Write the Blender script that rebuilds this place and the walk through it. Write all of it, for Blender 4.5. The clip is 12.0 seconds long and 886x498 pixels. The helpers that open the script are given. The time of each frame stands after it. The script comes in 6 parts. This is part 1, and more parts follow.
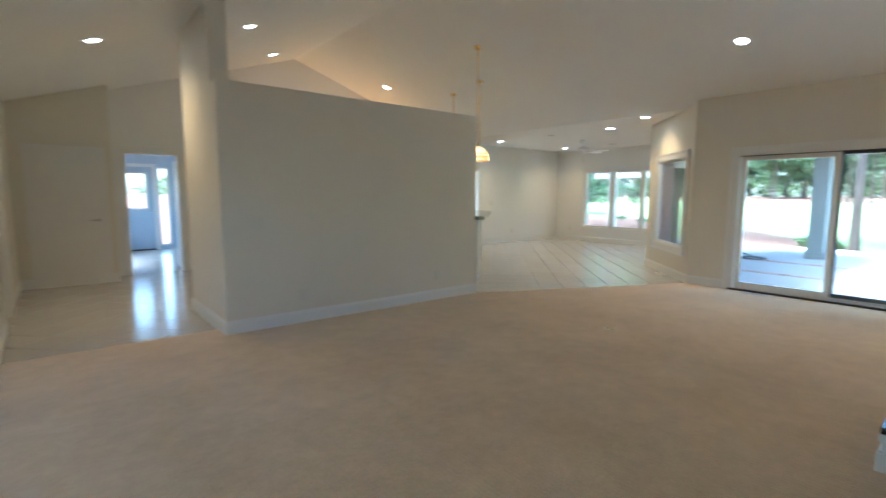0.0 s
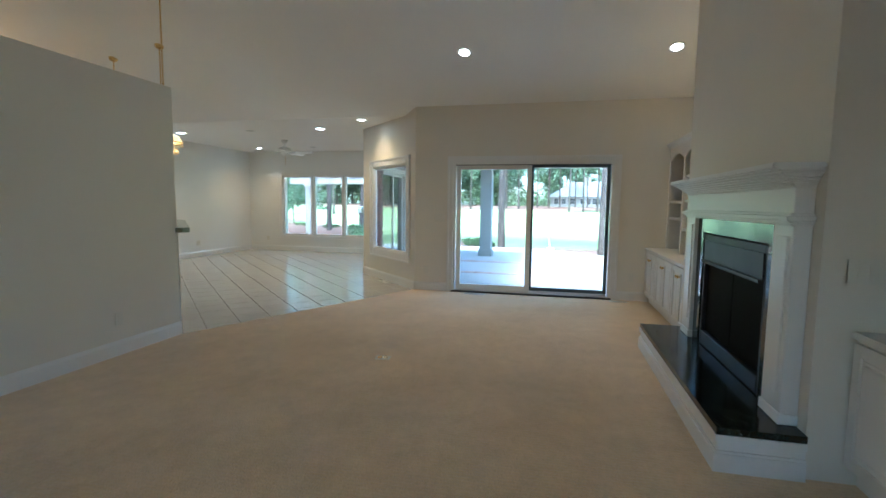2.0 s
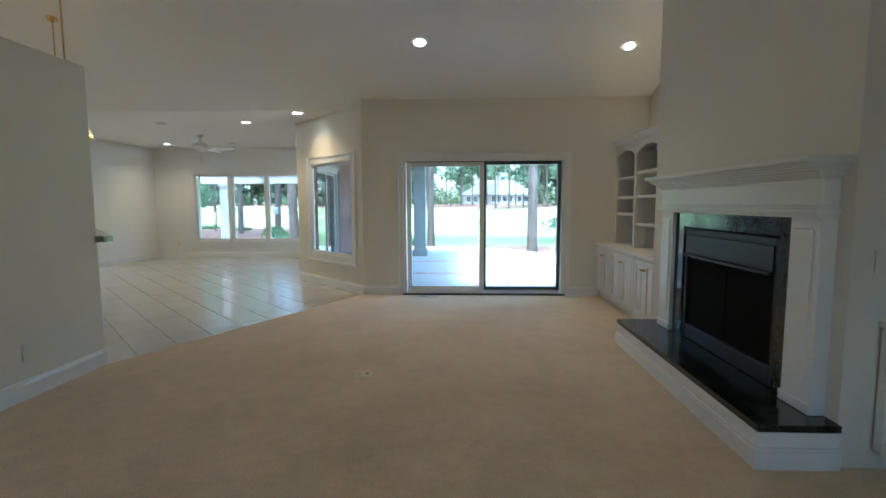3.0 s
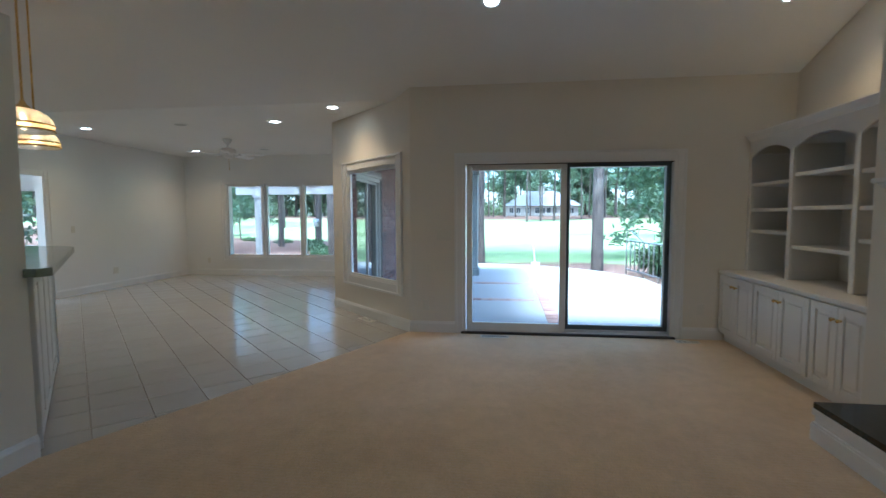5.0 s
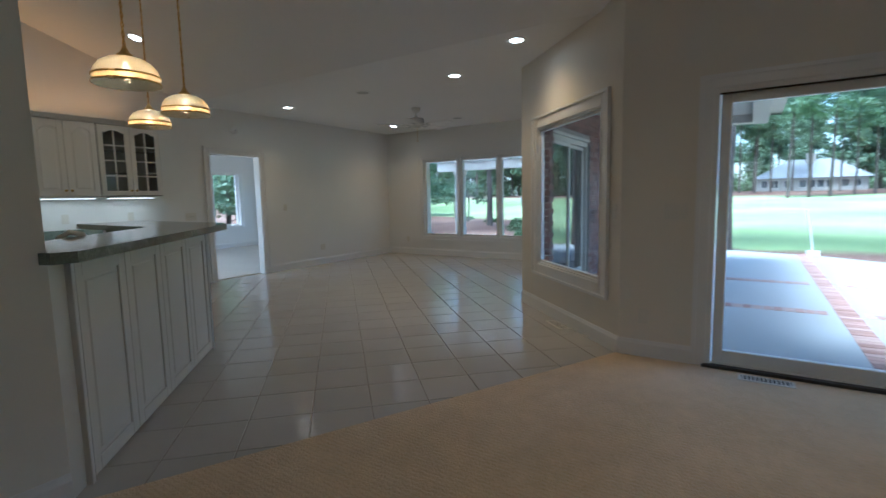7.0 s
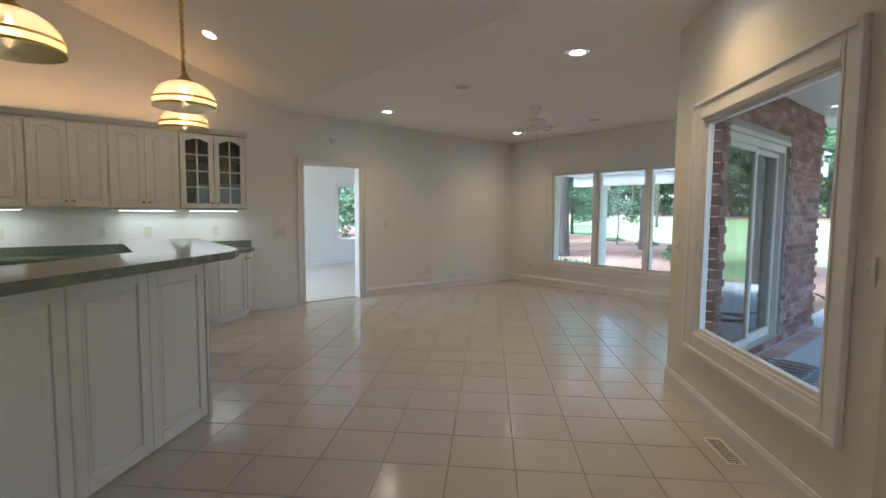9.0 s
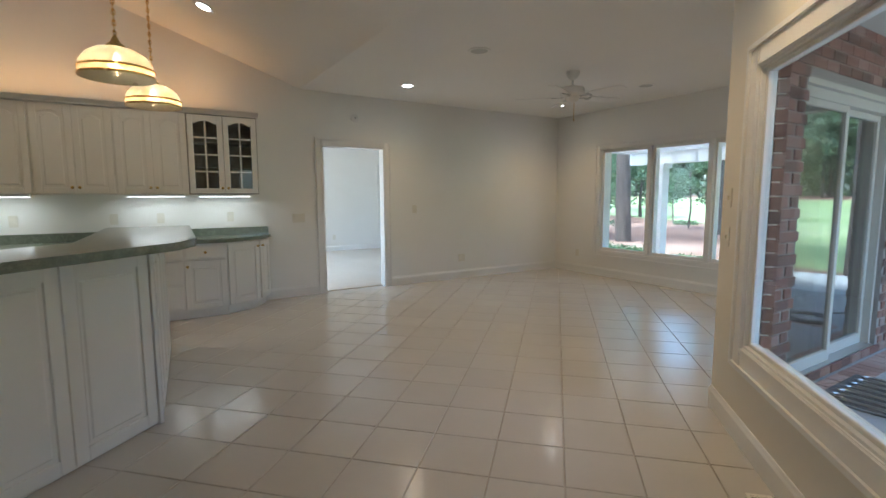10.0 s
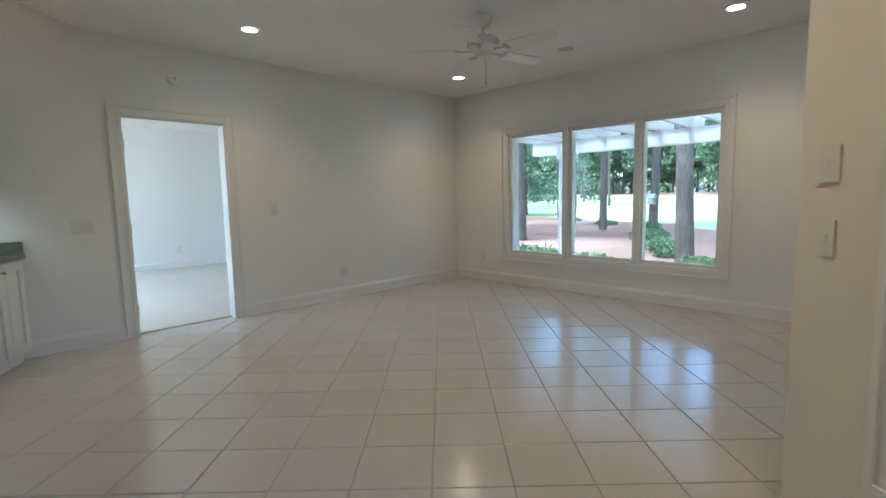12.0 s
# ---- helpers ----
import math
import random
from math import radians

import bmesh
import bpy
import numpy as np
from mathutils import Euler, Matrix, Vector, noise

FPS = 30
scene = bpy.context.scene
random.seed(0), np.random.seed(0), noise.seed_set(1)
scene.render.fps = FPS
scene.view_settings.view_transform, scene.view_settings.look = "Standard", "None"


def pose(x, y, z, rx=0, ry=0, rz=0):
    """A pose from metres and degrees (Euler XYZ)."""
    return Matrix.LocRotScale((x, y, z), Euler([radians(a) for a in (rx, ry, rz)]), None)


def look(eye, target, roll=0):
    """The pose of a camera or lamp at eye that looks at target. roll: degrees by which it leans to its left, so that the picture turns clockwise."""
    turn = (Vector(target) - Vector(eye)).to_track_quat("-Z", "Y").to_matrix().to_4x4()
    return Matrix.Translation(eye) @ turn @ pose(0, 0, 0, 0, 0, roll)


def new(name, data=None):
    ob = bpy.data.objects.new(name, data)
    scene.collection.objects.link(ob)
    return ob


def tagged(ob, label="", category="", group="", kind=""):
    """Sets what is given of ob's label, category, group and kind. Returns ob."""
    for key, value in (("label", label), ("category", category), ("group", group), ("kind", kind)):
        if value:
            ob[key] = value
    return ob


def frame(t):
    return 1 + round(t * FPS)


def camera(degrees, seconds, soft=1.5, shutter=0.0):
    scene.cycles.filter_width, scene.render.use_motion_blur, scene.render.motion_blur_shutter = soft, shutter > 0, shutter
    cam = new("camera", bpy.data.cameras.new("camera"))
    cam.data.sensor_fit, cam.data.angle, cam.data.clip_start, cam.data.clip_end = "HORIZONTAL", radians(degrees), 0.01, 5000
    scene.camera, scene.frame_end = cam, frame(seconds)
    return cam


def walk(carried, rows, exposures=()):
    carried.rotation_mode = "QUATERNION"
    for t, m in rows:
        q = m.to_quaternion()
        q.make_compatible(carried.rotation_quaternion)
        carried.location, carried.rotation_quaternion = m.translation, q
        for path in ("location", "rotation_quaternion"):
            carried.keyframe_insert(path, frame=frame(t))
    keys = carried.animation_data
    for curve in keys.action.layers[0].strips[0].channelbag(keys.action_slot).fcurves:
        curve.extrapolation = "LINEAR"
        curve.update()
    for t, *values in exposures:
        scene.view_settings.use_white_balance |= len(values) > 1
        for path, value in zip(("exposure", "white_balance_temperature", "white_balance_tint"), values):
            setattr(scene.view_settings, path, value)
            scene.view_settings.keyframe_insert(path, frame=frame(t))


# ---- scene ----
cam = camera(85.8, 12.0, shutter=0.4)
PATH = [
    (0, (0.183, -0.076, 1.379), (1.442, 1.461, 1.154), 0.2),
    (0.5, (0.371, 0.187, 1.34), (1.962, 1.377, 1.112), -0.1),
    (1, (0.527, 0.45, 1.357), (2.311, 1.323, 1.124), -0.4),
    (1.5, (0.598, 0.802, 1.336), (2.496, 1.387, 1.096), 1.1),
    (2, (0.721, 1.132, 1.352), (2.662, 1.578, 1.165), 0.7),
    (2.5, (0.857, 1.452, 1.351), (2.831, 1.712, 1.162), 0.4),
    (3, (0.953, 1.758, 1.347), (2.942, 1.843, 1.157), -0.2),
    (3.2, (1.062, 1.874, 1.331), (3.054, 1.923, 1.162), 0.2),
    (4.8, (2.238, 2.145, 1.383), (4.22, 2.377, 1.254), -0.1),
    (5, (2.434, 2.153, 1.376), (4.412, 2.406, 1.234), -0.2),
    (5.5, (2.839, 2.22, 1.322), (4.805, 2.544, 1.148), -0.3),
    (6, (3.237, 2.187, 1.335), (5.136, 2.784, 1.135), -0.8),
    (6.5, (3.628, 2.283, 1.299), (5.411, 3.168, 1.101), -1.2),
    (7, (4.008, 2.38, 1.277), (5.678, 3.46, 1.061), -1.2),
    (7.5, (4.406, 2.443, 1.275), (5.909, 3.744, 1.054), -0.4),
    (7.7, (4.539, 2.521, 1.294), (6.01, 3.86, 1.083), -0.2),
    (9.5, (5.961, 3.004, 1.35), (7.109, 4.632, 1.172), 0.2),
    (10, (6.322, 3.083, 1.344), (7.367, 4.774, 1.124), -0.2),
    (10.5, (6.574, 3.392, 1.32), (7.688, 5.038, 1.096), -0.6),
    (11, (6.83, 3.723, 1.316), (8.004, 5.329, 1.111), -1.2),
    (11.5, (7.057, 4.05, 1.31), (8.392, 5.523, 1.093), -0.7),
    (12, (7.327, 4.392, 1.253), (8.732, 5.799, 1.036), -1.2),
]
walk(cam, [(t, look(eye, target, roll)) for t, eye, target, roll in PATH],
     exposures=[(0.0, 4.12, 4990, -1), (0.6, 4.22, 4890, -2), (2.0, 3.84, 4740, -3), (3.2, 3.74, 4690, -3), (5.0, 3.2, 4670, 2), (6.5, 2.75, 4620, 3), (7.0, 2.75, 4720, 3), (7.7, 3.0, 5070, 5), (9.5, 3.45, 5220, 4), (11.0, 3.40, 5220, 4), (12.0, 3.44, 4870, 1)])

# ---- world and sun ----
world = bpy.data.worlds.new("world")
scene.world = world
world.use_nodes = True
wn = world.node_tree.nodes
sky = wn.new("ShaderNodeTexSky")
sky.sky_type = 'NISHITA'
sky.sun_disc = False
sky.sun_elevation, sky.sun_rotation = radians(70), radians(270)
sky.dust_density = 3.0
wn["Background"].inputs["Strength"].default_value = 0.11
world.node_tree.links.new(sky.outputs[0], wn["Background"].inputs["Color"])
sun_data = bpy.data.lights.new("sun", 'SUN')
sun_data.energy, sun_data.angle, sun_data.color = 1.4, radians(20), (1.0, 0.97, 0.93)
sun = new("sun", sun_data)
sun.matrix_world = look((-30, 12, 85), (0, 2, 0))

# added fill lamp in the bedroom's unseen west opening, in place of sky light
bed_data = bpy.data.lights.new("bedroom_fill_light", 'AREA')
bed_data.shape, bed_data.size, bed_data.size_y = 'RECTANGLE', 1.8, 3.9
bed_data.energy, bed_data.color = 5.0, (1.0, 0.95, 0.86)
bed_light = new("bedroom_fill_light", bed_data)
bed_light.matrix_world = pose(7.03, 12.2, 1.35, 0, -90, 0)

CAN_POWER, PENDANT_POWER, STRIP_POWER = 3.6, 0.9, 0.10
WARM = (1.0, 0.68, 0.34)


# ---- materials ----
def mat_base(name):
    m = bpy.data.materials.new(name)
    m.use_nodes = True
    nt = m.node_tree
    return m, nt, nt.nodes["Principled BSDF"]


def node(nt, kind, **values):
    n = nt.nodes.new(kind)
    for key, v in values.items():
        n.inputs[key].default_value = v
    return n


def coords(nt, scale=(1, 1, 1), rot=0.0):
    geo = nt.nodes.new("ShaderNodeNewGeometry")
    mp = node(nt, "ShaderNodeMapping", Scale=scale, Rotation=(0, 0, rot))
    nt.links.new(geo.outputs["Position"], mp.inputs["Vector"])
    return mp.outputs["Vector"]


def ramp(nt, fac, stops):
    r = nt.nodes.new("ShaderNodeValToRGB")
    els = r.color_ramp.elements
    els[0].position, els[0].color = stops[0][0], (*stops[0][1], 1)
    els[1].position, els[1].color = stops[-1][0], (*stops[-1][1], 1)
    for p, c in stops[1:-1]:
        e = els.new(p)
        e.color = (*c, 1)
    nt.links.new(fac, r.inputs["Fac"])
    return r.outputs["Color"]


def simple(name, c1, c2, rough=0.5, scale=3.0, fine=60.0, bump=0.05, dist=0.002, metal=0.0, aniso=(1, 1, 1), spec=0.5, rvar=0.08):
    """Two scales of variation: a broad drift between two colours, and a fine relief."""
    m, nt, b = mat_base(name)
    v = coords(nt, aniso)
    n1 = node(nt, "ShaderNodeTexNoise", Scale=scale, Detail=4.0, Roughness=0.6)
    n2 = node(nt, "ShaderNodeTexNoise", Scale=fine, Detail=3.0, Roughness=0.6)
    nt.links.new(v, n1.inputs["Vector"])
    nt.links.new(v, n2.inputs["Vector"])
    mix = node(nt, "ShaderNodeMath", **{})
    mix.operation = 'MULTIPLY_ADD'
    mix.inputs[1].default_value, mix.inputs[2].default_value = 0.35, 0.0
    nt.links.new(n2.outputs["Fac"], mix.inputs[0])
    add = node(nt, "ShaderNodeMath")
    add.operation = 'MULTIPLY_ADD'
    add.inputs[1].default_value = 0.65
    nt.links.new(n1.outputs["Fac"], add.inputs[0])
    nt.links.new(mix.outputs[0], add.inputs[2])
    nt.links.new(ramp(nt, add.outputs[0], [(0.3, c1), (0.7, c2)]), b.inputs["Base Color"])
    rr = node(nt, "ShaderNodeMapRange", **{"To Min": rough - rvar, "To Max": rough + rvar})
    nt.links.new(n1.outputs["Fac"], rr.inputs["Value"])
    nt.links.new(rr.outputs[0], b.inputs["Roughness"])
    b.inputs["Metallic"].default_value = metal
    b.inputs["Specular IOR Level"].default_value = spec
    if bump:
        bp = node(nt, "ShaderNodeBump", Strength=bump, Distance=dist)
        nt.links.new(n2.outputs["Fac"], bp.inputs["Height"])
        nt.links.new(bp.outputs[0], b.inputs["Normal"])
    return m


WALL = simple("wall_paint", (0.735, 0.69, 0.595), (0.775, 0.73, 0.635), 0.6, 1.2, 220, 0.12, 0.001, spec=0.3)
FAMILY = simple("family_wall_paint", (0.79, 0.78, 0.74), (0.83, 0.82, 0.78), 0.6, 1.2, 220, 0.12, 0.001, spec=0.3)
BLUE = simple("blue_wall_paint", (0.40, 0.47, 0.55), (0.45, 0.52, 0.60), 0.6, 1.2, 220, 0.1, 0.001, spec=0.3)
CEIL = simple("ceiling_paint", (0.84, 0.83, 0.80), (0.87, 0.86, 0.83), 0.75, 1.0, 160, 0.2, 0.002, spec=0.2)
TRIM = simple("trim_paint", (0.77, 0.76, 0.73), (0.81, 0.80, 0.77), 0.32, 2.0, 90, 0.05, 0.001)
CABINET = simple("cabinet_paint", (0.76, 0.735, 0.68), (0.80, 0.775, 0.72), 0.38, 2.5, 120, 0.05, 0.001)
DARKIN = simple("cabinet_inside", (0.30, 0.28, 0.25), (0.36, 0.34, 0.30), 0.6, 3, 60, 0.05)
BRASS = simple("brass", (0.72, 0.50, 0.18), (0.80, 0.58, 0.24), 0.25, 8, 80, 0.03, 0.001, metal=1.0)
STEEL = simple("steel", (0.45, 0.45, 0.45), (0.55, 0.55, 0.55), 0.3, 8, 80, 0.03, 0.001, metal=1.0)
BLACK = simple("black_metal", (0.005, 0.005, 0.006), (0.010, 0.010, 0.012), 0.5, 5, 90, 0.08, 0.001)
SOOT = simple("firebox_soot", (0.002, 0.002, 0.002), (0.007, 0.006, 0.005), 0.8, 6, 60, 0.3, 0.004, spec=0.08)
DARKFRAME = simple("dark_screen_frame", (0.05, 0.07, 0.075), (0.07, 0.09, 0.095), 0.4, 5, 80, 0.05, 0.001)
RUBBER = simple("threshold_dark", (0.02, 0.018, 0.016), (0.04, 0.036, 0.03), 0.6, 9, 90, 0.1, 0.002)
PLATE = simple("plate_plastic", (0.70, 0.67, 0.58), (0.74, 0.71, 0.62), 0.35, 5, 90, 0.02, 0.0005)
SPEAKER = simple("speaker_grille", (0.50, 0.50, 0.48), (0.56, 0.56, 0.54), 0.7, 20, 700, 0.4, 0.002)
FANWHITE = simple("fan_white", (0.78, 0.77, 0.74), (0.83, 0.82, 0.79), 0.35, 4, 90, 0.03, 0.001)
GROUT = simple("grout", (0.38, 0.33, 0.27), (0.48, 0.43, 0.36), 0.9, 6, 120, 0.3, 0.003)
CONCRETE = simple("patio_concrete", (0.29, 0.29, 0.285), (0.36, 0.36, 0.35), 0.85, 1.5, 90, 0.3, 0.004)
STUCCO = simple("column_paint", (0.20, 0.215, 0.20), (0.25, 0.265, 0.25), 0.7, 2, 120, 0.2, 0.003)
SOFFIT = simple("soffit_paint", (0.42, 0.39, 0.33), (0.48, 0.45, 0.39), 0.7, 2, 120, 0.1, 0.002)
SHINGLE = simple("roof_shingle", (0.20, 0.21, 0.23), (0.28, 0.29, 0.31), 0.9, 2, 12, 0.5, 0.02)
HOUSEWALL = simple("far_house_wall", (0.40, 0.38, 0.35), (0.48, 0.46, 0.42), 0.8, 2, 30, 0.2, 0.01)
DARKGLASS = simple("far_window_glass", (0.03, 0.04, 0.05), (0.05, 0.06, 0.07), 0.12, 2, 30, 0.0)
MORTAR = simple("mortar", (0.20, 0.18, 0.165), (0.27, 0.245, 0.22), 0.95, 5, 120, 0.4, 0.004)
BARK = simple("pine_bark", (0.035, 0.028, 0.024), (0.17, 0.135, 0.11), 0.95, 9, 24, 1.0, 0.08, aniso=(1, 1, 0.22))
MULCHY = simple("shrub_twigs", (0.10, 0.07, 0.05), (0.16, 0.12, 0.09), 0.95, 5, 40, 0.5, 0.02)
BLIND = simple("blind_vinyl", (0.55, 0.53, 0.48), (0.62, 0.60, 0.55), 0.5, 4, 60, 0.05)
BLACKRUBBER = simple("hose_black", (0.02, 0.02, 0.022), (0.035, 0.035, 0.037), 0.5, 4, 60, 0.1)


def carpet_mat(name, c1, c2):
    """Looped pile laid in fine rows, with broad drifts where it has been walked on and swept."""
    m, nt, b = mat_base(name)
    v = coords(nt)
    drift = node(nt, "ShaderNodeTexNoise", Scale=1.1, Detail=5.0, Roughness=0.6)
    tread = node(nt, "ShaderNodeTexNoise", Scale=7.0, Detail=5.0, Roughness=0.7)
    grain = node(nt, "ShaderNodeTexNoise", Scale=60.0, Detail=3.0, Roughness=0.7)
    loops = node(nt, "ShaderNodeTexVoronoi", Scale=110.0)
    rows = nt.nodes.new("ShaderNodeTexWave")
    rows.bands_direction = 'X'
    for key, value in (("Scale", 11.0), ("Distortion", 1.6), ("Detail", 2.0), ("Detail Scale", 6.0)):
        rows.inputs[key].default_value = value
    for n in (drift, tread, grain, loops, rows):
        nt.links.new(v, n.inputs["Vector"])
    total = None
    for source, weight in ((drift.outputs["Fac"], 0.42), (tread.outputs["Fac"], 0.30), (grain.outputs["Fac"], 0.28), (rows.outputs["Fac"], 0.025)):
        k = node(nt, "ShaderNodeMath")
        k.operation = 'MULTIPLY_ADD'
        k.inputs[1].default_value, k.inputs[2].default_value = weight, 0.0
        nt.links.new(source, k.inputs[0])
        if total is not None:
            nt.links.new(total, k.inputs[2])
        total = k.outputs[0]
    nt.links.new(ramp(nt, total, [(0.39, c1), (0.65, c2)]), b.inputs["Base Color"])
    h = node(nt, "ShaderNodeMath")
    h.operation = 'MULTIPLY_ADD'
    h.inputs[1].default_value = -1.2
    nt.links.new(loops.outputs["Distance"], h.inputs[0])
    soft = node(nt, "ShaderNodeMath")
    soft.operation = 'MULTIPLY'
    soft.inputs[1].default_value = 0.35
    nt.links.new(rows.outputs["Fac"], soft.inputs[0])
    nt.links.new(soft.outputs[0], h.inputs[2])
    b.inputs["Roughness"].default_value = 0.95
    b.inputs["Specular IOR Level"].default_value = 0.1
    b.inputs["Sheen Weight"].default_value = 0.35
    b.inputs["Sheen Roughness"].default_value = 0.5
    bp = node(nt, "ShaderNodeBump", Strength=0.6, Distance=0.005)
    nt.links.new(h.outputs[0], bp.inputs["Height"])
    nt.links.new(bp.outputs[0], b.inputs["Normal"])
    return m


CARPET = carpet_mat("beige_carpet", (0.59, 0.435, 0.245), (0.80, 0.61, 0.37))
CARPET2 = carpet_mat("cream_carpet", (0.50, 0.43, 0.33), (0.60, 0.53, 0.42))


def piece_mat(name, stops, rough, fine, bump, dist, vary=0.35):
    """Pieces that differ one from another: Object Info's Random, or the island's for joined ones."""
    m, nt, b = mat_base(name)
    v = coords(nt)
    info = nt.nodes.new("ShaderNodeObjectInfo")
    geo = nt.nodes.new("ShaderNodeNewGeometry")
    n1 = node(nt, "ShaderNodeTexNoise", Scale=fine * 0.12, Detail=5.0, Roughness=0.65)
    n2 = node(nt, "ShaderNodeTexNoise", Scale=fine, Detail=3.0)
    nt.links.new(v, n1.inputs["Vector"])
    nt.links.new(v, n2.inputs["Vector"])
    s = node(nt, "ShaderNodeMath")
    nt.links.new(info.outputs["Random"], s.inputs[0])
    nt.links.new(geo.outputs["Random Per Island"], s.inputs[1])
    f = node(nt, "ShaderNodeMath")
    f.operation = 'FRACT'
    nt.links.new(s.outputs[0], f.inputs[0])
    k = node(nt, "ShaderNodeMath")
    k.operation = 'MULTIPLY_ADD'
    k.inputs[1].default_value = vary
    nt.links.new(f.outputs[0], k.inputs[0])
    k2 = node(nt, "ShaderNodeMath")
    k2.operation = 'MULTIPLY'
    k2.inputs[1].default_value = 1.0 - vary
    nt.links.new(n1.outputs["Fac"], k2.inputs[0])
    nt.links.new(k2.outputs[0], k.inputs[2])
    nt.links.new(ramp(nt, k.outputs[0], stops), b.inputs["Base Color"])
    rr = node(nt, "ShaderNodeMapRange", **{"To Min": rough * 0.75, "To Max": rough * 1.3})
    nt.links.new(n1.outputs["Fac"], rr.inputs["Value"])
    nt.links.new(rr.outputs[0], b.inputs["Roughness"])
    bp = node(nt, "ShaderNodeBump", Strength=bump, Distance=dist)
    nt.links.new(n2.outputs["Fac"], bp.inputs["Height"])
    nt.links.new(bp.outputs[0], b.inputs["Normal"])
    return m


TILE = piece_mat("ceramic_tile", [(0.2, (0.52, 0.49, 0.44)), (0.55, (0.56, 0.53, 0.48)), (0.85, (0.59, 0.565, 0.515))], 0.17, 9, 0.05, 0.003, 0.22)
BRICK = piece_mat("red_brick", [(0.2, (0.075, 0.034, 0.028)), (0.45, (0.15, 0.062, 0.045)), (0.65, (0.20, 0.092, 0.068)), (0.9, (0.30, 0.22, 0.19))], 0.85, 60, 0.6, 0.006, 0.6)
PAVER = piece_mat("paver_brick", [(0.2, (0.24, 0.13, 0.10)), (0.5, (0.34, 0.20, 0.16)), (0.9, (0.42, 0.30, 0.25))], 0.9, 60, 0.5, 0.006, 0.6)


def granite_mat(name, dark, light, speck, rough, scale):
    m, nt, b = mat_base(name)
    v = coords(nt)
    n1 = node(nt, "ShaderNodeTexNoise", Scale=scale, Detail=8.0, Roughness=0.75)
    vo = node(nt, "ShaderNodeTexVoronoi", Scale=scale * 9)
    nt.links.new(v, n1.inputs["Vector"])
    nt.links.new(v, vo.inputs["Vector"])
    mx = node(nt, "ShaderNodeMath")
    mx.operation = 'MULTIPLY_ADD'
    mx.inputs[1].default_value = 0.25
    nt.links.new(vo.outputs["Distance"], mx.inputs[0])
    nt.links.new(n1.outputs["Fac"], mx.inputs[2])
    nt.links.new(ramp(nt, mx.outputs[0], [(0.45, dark), (0.62, light), (0.8, speck)]), b.inputs["Base Color"])
    b.inputs["Roughness"].default_value = rough
    return m


GRANITE = granite_mat("dark_green_marble", (0.005, 0.007, 0.006), (0.011, 0.016, 0.014), (0.055, 0.072, 0.066), 0.12, 7)
LAMINATE = granite_mat("grey_green_laminate", (0.13, 0.15, 0.11), (0.17, 0.19, 0.145), (0.24, 0.26, 0.20), 0.13, 22)


def glass_mat(name, tint=(0.94, 0.97, 0.96), gain=1.0):
    m, nt, b = mat_base(name)
    nt.nodes.remove(b)
    out = nt.nodes["Material Output"]
    tr = node(nt, "ShaderNodeBsdfTransparent", Color=(*tint, 1))
    gl = node(nt, "ShaderNodeBsdfGlossy", Roughness=0.01)
    fr = node(nt, "ShaderNodeLayerWeight", Blend=0.5)
    power = node(nt, "ShaderNodeMath")
    power.operation = 'POWER'
    power.inputs[1].default_value = 5.0
    nt.links.new(fr.outputs["Facing"], power.inputs[0])
    mul = node(nt, "ShaderNodeMath")
    mul.operation = 'MULTIPLY_ADD'
    mul.inputs[1].default_value, mul.inputs[2].default_value = 0.9 * gain, 0.03 * gain
    nt.links.new(power.outputs[0], mul.inputs[0])
    mix = nt.nodes.new("ShaderNodeMixShader")
    nt.links.new(mul.outputs[0], mix.inputs[0])
    nt.links.new(tr.outputs[0], mix.inputs[1])
    nt.links.new(gl.outputs[0], mix.inputs[2])
    nt.links.new(mix.outputs[0], out.inputs["Surface"])
    return m


GLASS = glass_mat("window_glass")
# tint and boosted reflection stand in for a dim room behind the porch door
DARKENED = glass_mat("darkened_glass", (0.50, 0.54, 0.53), 2.5)


def glow_mat(name, color, strength):
    m, nt, b = mat_base(name)
    b.inputs["Base Color"].default_value = (*color, 1)
    b.inputs["Emission Color"].default_value = (*color, 1)
    b.inputs["Emission Strength"].default_value = strength
    return m


BULB = glow_mat("lamp_lens", (1.0, 0.93, 0.82), 3.0)


def shade_mat():
    """Thin milky glass: part of the light goes straight through, the rest is spread."""
    m, nt, b = mat_base("pendant_glass")
    out = nt.nodes["Material Output"]
    b.inputs["Base Color"].default_value = (0.80, 0.72, 0.55, 1)
    b.inputs["Roughness"].default_value = 0.15
    tl = node(nt, "ShaderNodeBsdfTranslucent", Color=(0.95, 0.86, 0.68, 1))
    tr = node(nt, "ShaderNodeBsdfTransparent", Color=(1.0, 0.93, 0.80, 1))
    wav = nt.nodes.new("ShaderNodeTexNoise")
    wav.inputs["Scale"].default_value = 30.0
    m1 = node(nt, "ShaderNodeMixShader", Fac=0.35)
    nt.links.new(tl.outputs[0], m1.inputs[1])
    nt.links.new(tr.outputs[0], m1.inputs[2])
    m2 = node(nt, "ShaderNodeMixShader", Fac=0.25)
    nt.links.new(m1.outputs[0], m2.inputs[1])
    nt.links.new(b.outputs[0], m2.inputs[2])
    bp = node(nt, "ShaderNodeBump", Strength=0.2, Distance=0.01)
    nt.links.new(wav.outputs["Fac"], bp.inputs["Height"])
    nt.links.new(bp.outputs[0], b.inputs["Normal"])
    nt.links.new(m2.outputs[0], out.inputs["Surface"])
    return m


